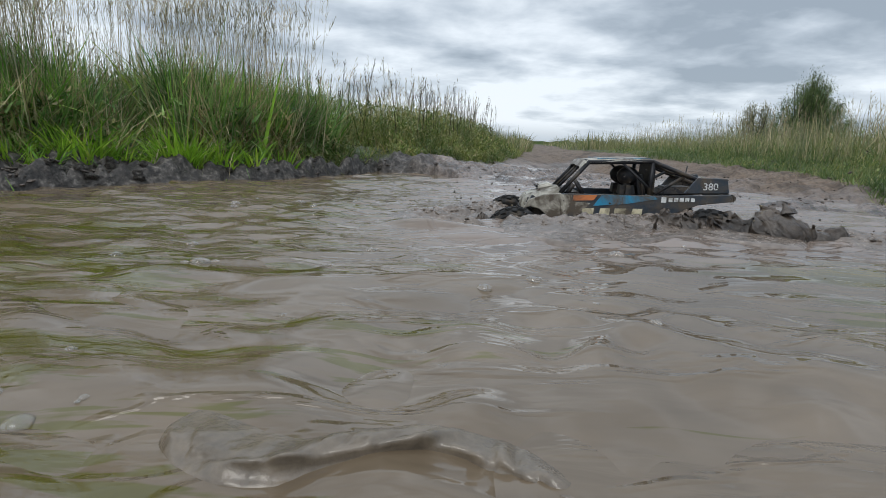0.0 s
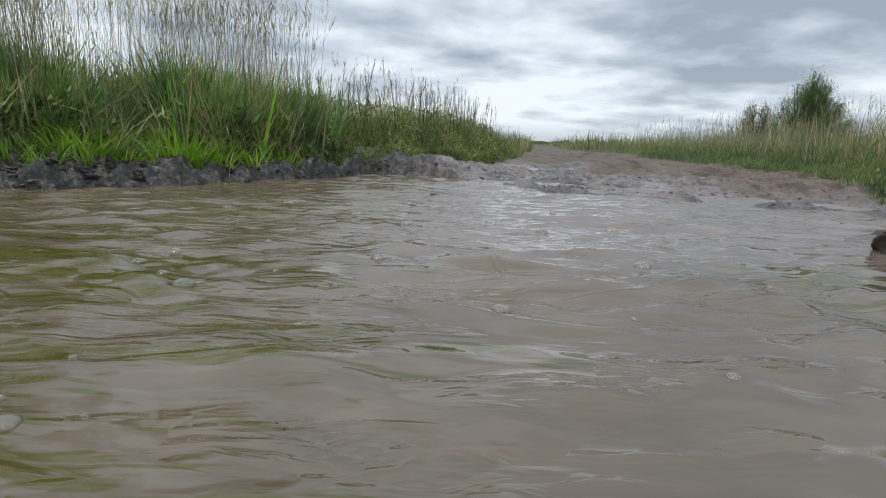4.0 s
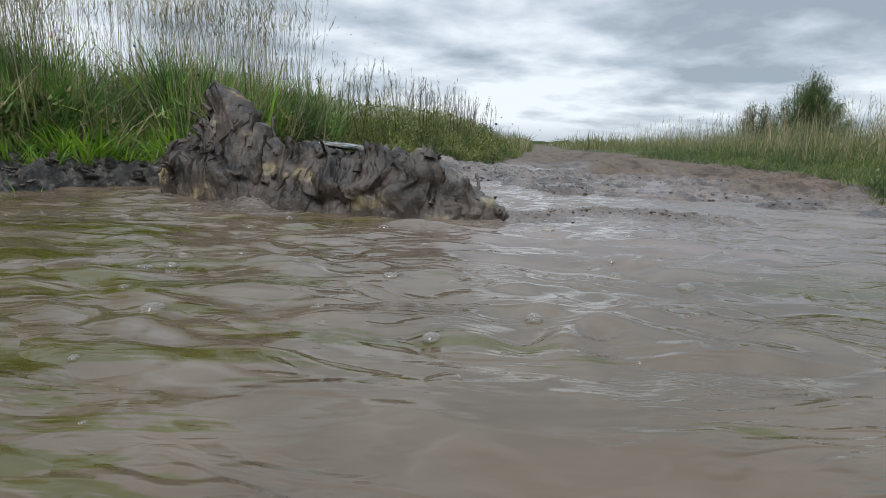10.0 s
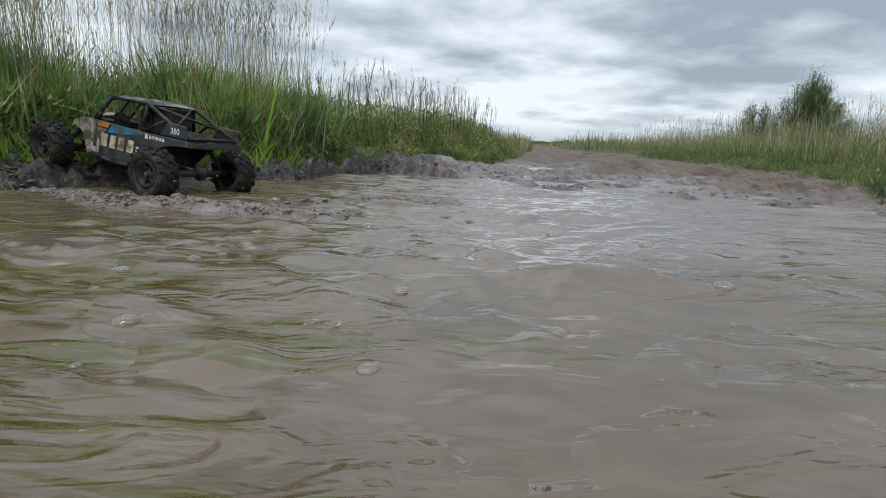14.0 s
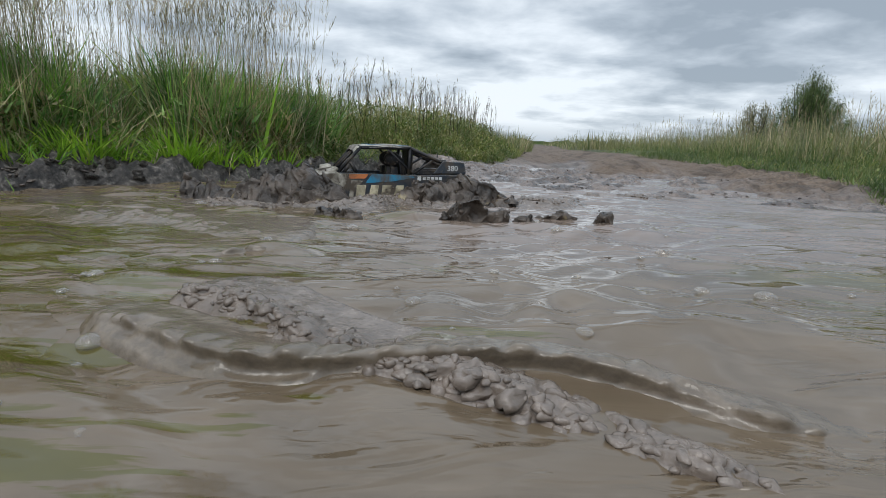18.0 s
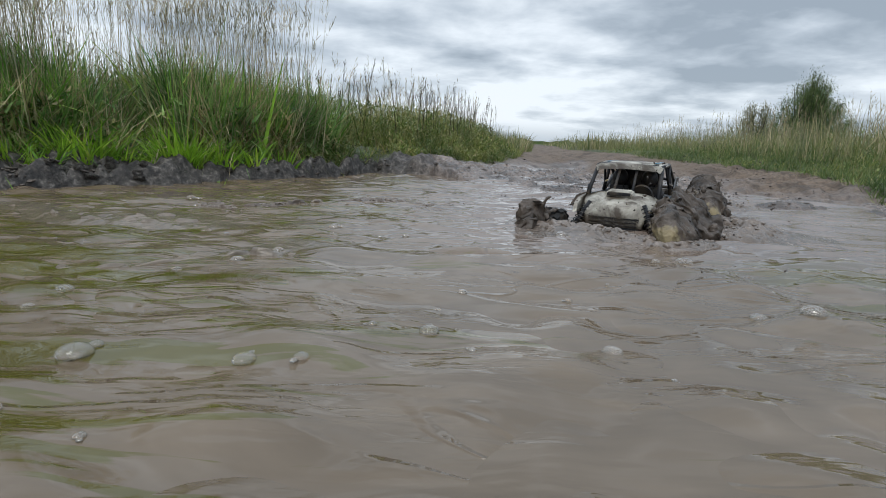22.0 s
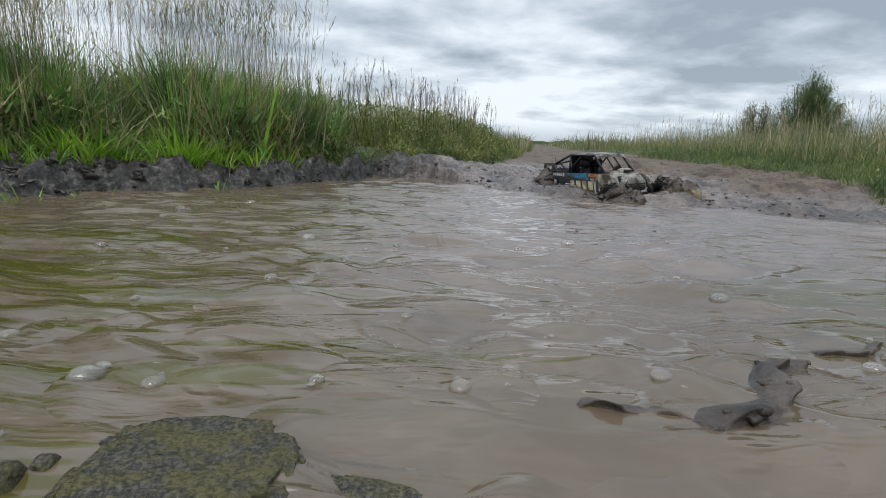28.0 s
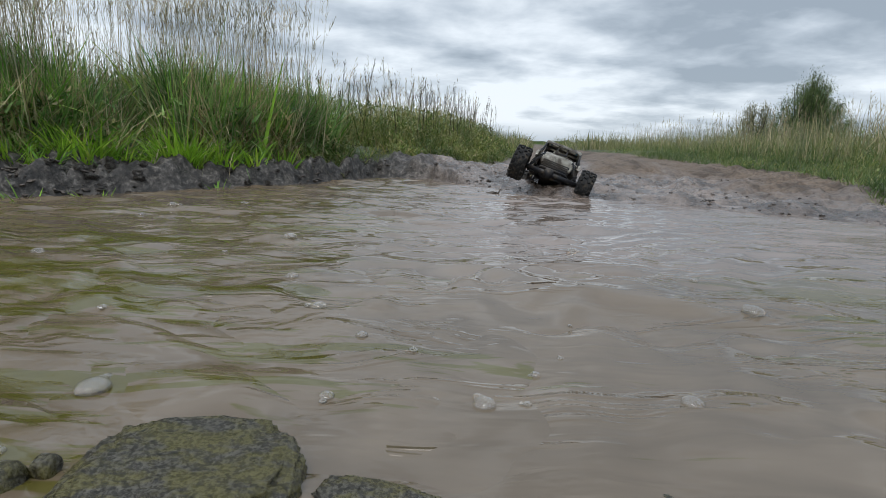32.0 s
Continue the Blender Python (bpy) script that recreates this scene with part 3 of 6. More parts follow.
x = verge_right(y) + 0.05 + (0.5 + 0.5 * y) * RNG.random(n) ** 1.2
leaf_mass("herbs", x, y, 0.20 * smooth(0.0, 0.5, x - verge_right(y)) + 0.02, 0.022, GRASS_LOW, "low green herbs along the far verge")


# bright tufts that stand on the lip
def tuft(x0, y0, n, h, spread):
    a, r = RNG.random(n) * 6.283, spread * np.sqrt(RNG.random(n))
    z0 = float(ground_z(x0, y0))
    bx, by = np.cos(a) * r, np.sin(a) * r
    base = np.stack([bx, by, ground_z(x0 + bx, y0 + by) - z0 - 0.012], -1)
    v, q = blades(base, h * (0.5 + 0.7 * RNG.random(n)), 0.0062 * (0.7 + 0.7 * RNG.random(n)), 0.15 + 0.5 * RNG.random(n), 0.9 * RNG.random(n) + 0.2, a + RNG.normal(0, 0.6, n), 5)
    ob = mesh_np("grass_tuft", v, q, GRASS_FRESH)
    ob.location = (x0, y0, z0)
    return tagged(ob, "bright fresh green grass tuft on the mud lip", "grass", group="tufts on the bank")


for px_, py_, n_, h_, s_ in ((-1.21, 1.48, 110, 0.11, 0.07), (-1.10, 1.615, 230, 0.14, 0.09), (-1.02, 1.69, 60, 0.12, 0.05), (-0.955, 1.75, 40, 0.09, 0.05),
                             (-0.895, 1.795, 240, 0.155, 0.08), (-0.80, 1.875, 130, 0.12, 0.07), (-0.70, 1.92, 70, 0.12, 0.06), (-1.30, 1.38, 90, 0.12, 0.06), (-0.74, 1.83, 22, 0.08, 0.02),
                             (-1.10, 1.46, 40, 0.10, 0.03), (-0.62, 2.02, 40, 0.10, 0.05), (-0.93, 1.40, 26, 0.07, 0.02), (-0.73, 1.69, 24, 0.07, 0.02), (-1.02, 1.27, 24, 0.08, 0.03)):
    tuft(px_, py_, n_, h_, s_)


# a few reeds that stand out above the grass
def reed(x0, y0, h, n, mat, label):
    r = np.random.default_rng(int(abs(x0) * 1000))
    z0 = float(ground_z(x0, y0))
    root = tagged(new("reed"), label, "reed")
    root.location = (x0, y0, z0)
    for i in range(n):
        a = np.array([0.3 if i == 0 else r.random() * 6.283])
        v, q = blades(np.array([[r.normal(0, 0.008), r.normal(0, 0.008), -0.01]]), np.array([h * (0.45 + 0.25 * r.random()) if i else h]), np.array([0.006 if mat == GRASS_DRY else 0.015 if i == 0 else 0.011]), np.array([0.03 + 0.14 * r.random()]), np.array([0.3 + 0.8 * r.random()]) if i else np.array([0.12]), a, 8)
        ob = mesh_np("leaf", v, q, mat)
        ob.parent = root
    return root


reed(-0.865, 1.95, 0.60, 3, GRASS, "tall broad-leaved green reed above the grass")
reed(-0.70, 2.02, 0.42, 3, GRASS_FRESH, "yellow-green broad reed leaves in the bank grass")
reed(-1.35, 1.75, 0.55, 3, GRASS_FRESH, "broad green reed leaves in the bank grass")
reed(-0.52, 2.22, 0.38, 4, GRASS_DRY, "straw-coloured bent reed leaves at the bank's end")
reed(-0.80, 1.90, 0.26, 2, GRASS_DRY, "dry bent reed leaf beside the mud")

# ---- bushes ----
def limb_mesh(bm, p0, p1, r0, r1, sides=6):
    p0, p1 = Vector(p0), Vector(p1)
    q = (p1 - p0).to_track_quat("Z", "Y")
    rings = []
    for p, r in ((p0, r0), (p1, r1)):
        rings.append([bm.verts.new(p + q @ Vector((math.cos(k * 6.2832 / sides) * r, math.sin(k * 6.2832 / sides) * r, 0))) for k in range(sides)])
    for k in range(sides):
        bm.faces.new((rings[0][k], rings[0][(k + 1) % sides], rings[1][(k + 1) % sides], rings[1][k]))
    bm.faces.new(rings[1])
    bm.faces.new(rings[0][::-1])


def bush(x0, y0, w, h, n_limb, n_leaf, leaf, mat, label, seed):
    r = np.random.default_rng(seed)
    z0 = float(ground_z(x0, y0))
    root = tagged(new("bush"), label, "bush")
    root.location = (x0, y0, z0)
    tips = []
    for i in range(n_limb):
        bm = bmesh.new()
        a = r.random() * 6.283
        out = (r.random() ** 0.7) * w * 0.5
        top = h * (1 - 0.75 * (out / (w * 0.5)) ** 1.5) * (0.75 + 0.3 * r.random())
        p0 = Vector((r.normal(0, 0.05) * w, r.normal(0, 0.05) * w, -0.1))
        pm = Vector((math.cos(a) * out * 0.55, math.sin(a) * out * 0.55, top * 0.45))
        p1 = Vector((math.cos(a) * out, math.sin(a) * out, top))
        limb_mesh(bm, p0, pm, 0.012 * h, 0.008 * h)
        limb_mesh(bm, pm, p1, 0.008 * h, 0.002 * h)
        tips.append((p0, pm, p1))
        part("limb", bm, BARK, root)
    k = r.integers(0, n_limb, n_leaf)
    t = r.random(n_leaf) ** 0.55
    P = np.array([[list(a), list(b), list(c)] for a, b, c in tips])[k]
    pos = np.where((t < 0.4)[:, None], P[:, 0] + (P[:, 1] - P[:, 0]) * (t / 0.4)[:, None], P[:, 1] + (P[:, 2] - P[:, 1]) * ((t - 0.4) / 0.6)[:, None])
    pos = pos + r.normal(0, 0.06 * h, (n_leaf, 3)) * (1.15 - 0.55 * t)[:, None]
    pos[:, 2] = np.maximum(pos[:, 2], 0.02)
    v, q = blades(pos, leaf * (0.6 + 0.8 * r.random(n_leaf)), leaf * 0.4 * (0.7 + 0.6 * r.random(n_leaf)), 0.2 + r.random(n_leaf) * 1.3, r.random(n_leaf) * 0.6, r.random(n_leaf) * 6.283, 2)
    crown = mesh_np("crown", v, q, mat)
    crown.parent = root
    return root


bush(8.45, 12.9, 2.1, 1.95, 130, 90000, 0.034, LEAF, "dense dark green willow bush in the meadow", 4)
bush(6.75, 11.9, 1.8, 1.25, 60, 12000, 0.034, LEAF_GREY, "sparse grey-green low shrub beside the bush", 6)
bush(13.9, 15.5, 2.6, 1.9, 50, 14000, 0.07, LEAF, "dark green bush at the meadow's edge", 9)

# ---- far land: a low wooded line at the horizon ----
xs_, = (np.linspace(-600, 700, 260),)
tops = 3.0 + 2.2 * np.abs(Waves(2, np.linspace(12, 140, 14), np.full(14, 0.35), 0.2)(xs_, 0 * xs_))
fv = np.stack([np.stack([xs_, 0 * xs_ + 640, 0 * xs_ - 2], -1), np.stack([xs_, 0 * xs_ + 640, tops], -1), np.stack([xs_, 0 * xs_ + 665, 0 * xs_ - 2], -1)], 1)
fq = np.concatenate([np.array([[3 * i, 3 * i + 3, 3 * i + 4, 3 * i + 1], [3 * i + 1, 3 * i + 4, 3 * i + 5, 3 * i + 2]]) for i in range(len(xs_) - 1)])
tagged(mesh_np("far_woods", fv.reshape(-1, 3), fq, LEAF), "low hazy line of distant woods", "woods", kind="stuff")


# ---- stones in the shallows ----
def stone(name, x0, y0, z0, sx, sy, sz, seed, mat, label, turn=0.0, flat=0.55, group=""):
    bm = bmesh.new()
    bmesh.ops.create_icosphere(bm, subdivisions=5 if sx > 0.03 else 3, radius=1.0)
    for v in bm.verts:
        d = v.co.normalized()
        # blunt, slab-like form with facets
        p = Vector((math.copysign(abs(d.x) ** 0.6, d.x), math.copysign(abs(d.y) ** 0.6, d.y), math.copysign(abs(d.z) ** flat, d.z)))
        k = 1 + 0.16 * noise.noise(d * 1.4 + Vector((seed, 0, 0))) + 0.07 * noise.noise(d * 4 + Vector((0, seed, 0))) + 0.05 * noise.noise(d * 11 + Vector((0, 0, seed))) + 0.028 * noise.noise(d * 27)
        v.co = Vector((p.x * sx * k, p.y * sy * k, p.z * sz * k))
    ob = part(name, bm, mat, None, smooth=True)
    ob.matrix_world = pose(x0, y0, z0, 0, 0, turn)
    return tagged(ob, label, "stone", group=group)


def stone_material():
    m, nt, b = material("mossy wet stone", 0.4, 0.0, 0.35)
    n1 = noise_tex(nt, 34.0, 6.0, 0.7, distort=0.4, stretch=(1.0, 2.2, 1.0))
    n2 = noise_tex(nt, 330.0, 5.0, 0.7)
    c = ramp(nt, n2.outputs[0], ((0.34, (0.010, 0.009, 0.007)), (0.50, (0.045, 0.040, 0.030)), (0.70, (0.17, 0.155, 0.125))))
    algae = ramp(nt, n2.outputs[0], ((0.36, (0.028, 0.024, 0.008)), (0.5, (0.085, 0.074, 0.024)), (0.66, (0.13, 0.115, 0.048))))
    f = ramp(nt, n1.outputs[0], ((0.44, (0, 0, 0)), (0.56, (1, 1, 1))))
    nt.links.new(mix(nt, f.outputs[0], c.outputs[0], algae.outputs[0]), b.inputs["Base Color"])
    rr = ramp(nt, n2.outputs[0], ((0.4, (0.12, 0.12, 0.12)), (0.65, (0.5, 0.5, 0.5))))
    nt.links.new(rr.outputs[0], b.inputs["Roughness"])
    bump(nt, b, (n1.outputs[0], 0.5, 0.01), (n2.outputs[0], 0.7, 0.003))
    return m


STONE = stone_material()
stone("stone", -0.134, 0.250, -0.0115, 0.059, 0.046, 0.023, 2.0, STONE, "dark mossy wet stone half out of the muddy water", 6, 0.35)
stone("stone", -0.208, 0.252, 0.000, 0.0065, 0.006, 0.007, 5.0, STONE, "small dark wet pebble beside the larger stone", 0, 0.9, "pebbles in the shallows")
stone("stone", -0.222, 0.240, -0.004, 0.010, 0.011, 0.013, 7.0, STONE, "dark wet pebble at the puddle's edge", 0, 0.8, "pebbles in the shallows")
stone("stone", -0.028, 0.240, -0.0115, 0.040, 0.016, 0.0125, 9.0, STONE, "flat dark stone just awash in the water", -12)
stone("stone", 0.135, 0.250, -0.0145, 0.018, 0.011, 0.014, 12.0, STONE, "low stone coated in mud just under the water", 0)


# ---- clods of mud on the shore ----
def clod_mesh(seed, rough=0.6, fine=3):
    bm = bmesh.new()
    bmesh.ops.create_icosphere(bm, subdivisions=fine, radius=1.0)
    for v in bm.verts:
        d = v.co.normalized()
        v.co = d * (1 + 0.25 * noise.noise(d * 9) + rough * noise.noise(d * 1.7 + Vector((seed, 0, 0))) + rough * 0.6 * noise.noise(d * 4 + Vector((0, seed, 0))))
    me = bpy.data.meshes.new("mud_clod")
    bm.to_mesh(me)
    bm.free()
    for p in me.polygons:
        p.use_smooth = True
    return me


CLODS = [clod_mesh(s * 3.7) for s in range(6)]
CLODS_BANK = [clod_mesh(s * 2.9 + 50, 0.85) for s in range(5)]
for me in CLODS:
    me.materials.append(MUD)
for me in CLODS_BANK:
    me.materials.append(MUD_DARK)
rc = random.Random(5)


def shore_point(a, s):
    r = float(np.interp(radians(a), SHORE_A, SHORE_R)) + s
    return r * math.sin(radians(a)), r * math.cos(radians(a))


def clod(meshes, a, s, size, label, group, flat=0.6):
    x, y = shore_point(a, s)
    ob = new("mud_clod", rc.choice(meshes))
    z = float(ground_z(x, y))
    ob.matrix_world = pose(x, y, z + size * 0.15, rc.uniform(-15, 15), rc.uniform(-15, 15), rc.uniform(0, 360)) @ Matrix.Diagonal((size * rc.uniform(0.8, 1.6), size, size * flat, 1))
    return tagged(ob, label, "mud", group=group)


for i in range(64):
    clod(CLODS_BANK, rc.uniform(-46, -7), rc.uniform(0.0, 0.11), rc.uniform(0.004, 0.013), "dark wet clod of mud on the puddle's lip", "clods along the lip", 0.75)
for i in range(55):
    clod(CLODS, rc.uniform(-8, 16), rc.uniform(0.02, 0.8), rc.uniform(0.003, 0.012), "rough clod of grey-brown churned mud", "clods on the track")
for i in range(50):
    clod(CLODS, rc.uniform(14, 44), rc.uniform(-0.02, 0.6) ** 1, rc.uniform(0.002, 0.0055), "small clod of mud thrown on the wet shore", "clods on the shore")


def crumbs(name, label, n, a0, a1, s0, s1, q0, q1, meshes, mat, seed):
    """Many small crumbs of mud, thickest by the water, as one mesh of kind stuff."""
    r = np.random.default_rng(seed)
    a, d = np.radians(r.uniform(a0, a1, n)), s0 + (s1 - s0) * r.random(n) ** 1.15
    rad = np.interp(a, SHORE_A, SHORE_R) + d
    x, y = rad * np.sin(a), rad * np.cos(a)
    keep = lattice(x, y, 5.0, 31) + 0.5 * lattice(x, y, 13.0, 32) > 0.0
    x, y = x[keep], y[keep]
    z = ground_z(x, y)
    verts, faces = [], []
    for i in range(len(x)):
        me = meshes[i % len(meshes)]
        q = q0 + (q1 - q0) * r.random() ** 2.5
        m = pose(x[i], y[i], z[i] + 0.1 * q, r.uniform(-20, 20), r.uniform(-20, 20), r.uniform(0, 360)) @ Matrix.Diagonal((q * 1.9, q, q * 0.5, 1))
        o = len(verts)
        verts += [m @ v.co for v in me.vertices]
        faces += [[o + k for k in p.vertices] for p in me.polygons]
    me = bpy.data.meshes.new(name)
    me.from_pydata(verts, [], faces)
    me.materials.append(mat)
    for p in me.polygons:
        p.use_smooth = True
    return tagged(new(name, me), label, "mud", kind="stuff")


CRUMBS = [clod_mesh(s * 4.3 + 90, 0.7, 2) for s in range(5)]
crumbs("mud_crumbs", "dark crumbs of wet mud strewn over the flat shore", 1700, -10, 46, -0.05, 1.2, 0.0012, 0.0048, CRUMBS, MUD_CRUMB, 61)
crumbs("mud_crumbs", "small lumps of dark mud along the grassy lip", 1100, -46, -6, -0.01, 0.16, 0.0018, 0.008, CRUMBS, MUD_CRUMB, 62)


# ---- the toy rock racer ----
def outline(bm, pts, x0, x1):
    """A plate: the outline pts (y, z) between x0 and x1."""
    a = [bm.verts.new((x0, p[0], p[1])) for p in pts]
    b = [bm.verts.new((x1, p[0], p[1])) for p in pts]
    n = len(pts)
    bm.faces.new(a)
    bm.faces.new(b[::-1])
    for i in range(n):
        bm.faces.new((a[i], b[i], b[(i + 1) % n], a[(i + 1) % n]))


def plate(name, pts, x0, x1, mat, parent, label="", bevel=0.0012):
    bm = bmesh.new()
    outline(bm, pts, x0, x1)
    bmesh.ops.recalc_face_normals(bm, faces=bm.faces)
    if bevel:
        bmesh.ops.bevel(bm, geom=[e for e in bm.edges if e.calc_face_angle(0) > 0.6], offset=bevel, segments=1, affect="EDGES")
    return part(name, bm, mat, parent, label)


def box(name, cx, cy, cz, sx, sy, sz, mat, parent, label="", bevel=0.002, taper=0.0, tilt=0.0):
    bm = bmesh.new()
    bmesh.ops.create_cube(bm, size=1.0)
    for v in bm.verts:
        k = 1 - taper * (v.co.z + 0.5)
        v.co = Vector((v.co.x * sx * k, v.co.y * sy * k, v.co.z * sz))
    bmesh.ops.bevel(bm, geom=bm.edges[:], offset=bevel, segments=2, affect="EDGES")
    bmesh.ops.transform(bm, matrix=pose(cx, cy, cz, tilt), verts=bm.verts)
    return part(name, bm, mat, parent, label)


def tube(name, pts, r, mat, parent, label="", sides=8):
    bm = bmesh.new()
    for a, b in zip(pts, pts[1:]):
        limb_mesh(bm, a, b, r, r, sides)
    for p in pts[1:-1]:
        bmesh.ops.create_icosphere(bm, subdivisions=1, radius=r * 1.02, matrix=Matrix.Translation(p))
    return part(name, bm, mat, parent, label, True)


def lathe(bm, profile, sides=28, axis_x=True):
    """Turn (x, r) pairs round the x axis."""
    rings = []
    for x, r in profile:
        rings.append([bm.verts.new((x, math.cos(k * 6.28319 / sides) * r, math.sin(k * 6.28319 / sides) * r)) for k in range(sides)])
    for a, b in zip(rings, rings[1:]):
        for k in range(sides):
            bm.faces.new((a[k], a[(k + 1) % sides], b[(k + 1) % sides], b[k]))
    return rings


def lug_mesh():
    bm = bmesh.new()
    bmesh.ops.create_cube(bm, size=1.0, matrix=Matrix.Diagonal((0.013, 0.013, 0.009, 1)))
    for v in bm.verts:
        if v.co.z > 0:
            v.co.x *= 0.82
            v.co.y *= 0.82
    me = bpy.data.meshes.new("tread_block")
    bm.to_mesh(me)
    bm.free()
    me.materials.append(RUBBER)
    return me


LUG = lug_mesh()


def wheel(parent, x, y, z):
    out = 1 if x > 0 else -1
    bm = bmesh.new()
    rings = lathe(bm, [(-0.018, 0.036), (0.012, 0.034), (0.020, 0.037), (0.024, 0.038), (0.024, 0.031), (0.012, 0.027), (0.010, 0.012), (0.017, 0.009), (0.017, 0.0005)])
    rim = part("wheel", bm, BLACK, parent, "muddy black wheel", True)
    if out < 0:
        for v in rim.data.vertices:
            v.co.x = -v.co.x
        rim.data.flip_normals()
    for k in range(6):
        a = k * math.pi / 3
        bm = bmesh.new()
        bmesh.ops.create_cube(bm, size=1.0, matrix=Matrix.Diagonal((0.006, 0.009, 0.017, 1)))
        for v in bm.verts:
            v.co.y *= 0.7 if v.co.z > 0 else 1.1
        bmesh.ops.bevel(bm, geom=bm.edges[:], offset=0.0012, segments=1, affect="EDGES")
        bmesh.ops.transform(bm, matrix=Matrix.Rotation(a, 4, "X") @ Matrix.Translation((0.0145 * out, 0, 0.021)), verts=bm.verts)
        part("spoke", bm, BLACK, rim)
    bm = bmesh.new()
    lathe(bm, [(-0.022, 0.037), (-0.029, 0.046), (-0.030, 0.056), (-0.026, 0.0625), (-0.012, 0.0645), (0.012, 0.0645), (0.026, 0.0625), (0.030, 0.056), (0.029, 0.046), (0.022, 0.037)], 36)
    part("tyre", bm, RUBBER, rim, "chunky black tyre caked in mud")
    for row in range(4):
        for k in range(15):
            a = (k + 0.5 * (row % 2)) * 6.28319 / 15
            xx = (-0.0225, -0.008, 0.008, 0.0225)[row]
            edge = row in (0, 3)
            skew = Matrix.Rotation(0.35 * (1 if row % 2 else -1), 4, "Z")
            lug = new("tread_block", LUG)
            lug.parent = rim
            lug.matrix_basis = Matrix.Rotation(a, 4, "X") @ Matrix.Translation((xx, 0, 0.0655 if not edge else 0.0635)) @ skew @ Matrix.Rotation((0.5 if xx > 0 else -0.5) if edge else 0, 4, "Y") @ Matrix.Diagonal((1, 1 if not edge else 1.15, 1, 1))
    bm = bmesh.new()
    bmesh.ops.create_cone(bm, cap_ends=True, segments=6, radius1=0.006, radius2=0.005, depth=0.008, matrix=Matrix.Translation((0.019 * out, 0, 0)) @ Matrix.Rotation(math.pi / 2, 4, "Y"))
    part("wheel_nut", bm, METAL, rim)
    rim.matrix_basis = pose(x, y, z)
    rim.scale = (0.92, 0.92, 0.92)
    return rim


def letters(name, text, size, m, mat, parent):
    cu = bpy.data.curves.new(name, "FONT")
    cu.body, cu.size, cu.extrude, cu.align_x = text, size, 0.0004, "CENTER"
    tmp = bpy.data.objects.new(name + "_tmp", cu)
    scene.collection.objects.link(tmp)
    bpy.context.view_layer.update()
    me = bpy.data.meshes.new_from_object(tmp.evaluated_get(bpy.context.evaluated_depsgraph_get()))
    bpy.data.objects.remove(tmp)
    me.materials.clear()
    me.materials.append(mat)
    ob = new(name, me)
    ob.parent = parent
    ob.matrix_basis = m
    return ob


CAR = tagged(new("toy_car"), "mud-caked radio-controlled rock racer with a cream and blue shell", "toy car")


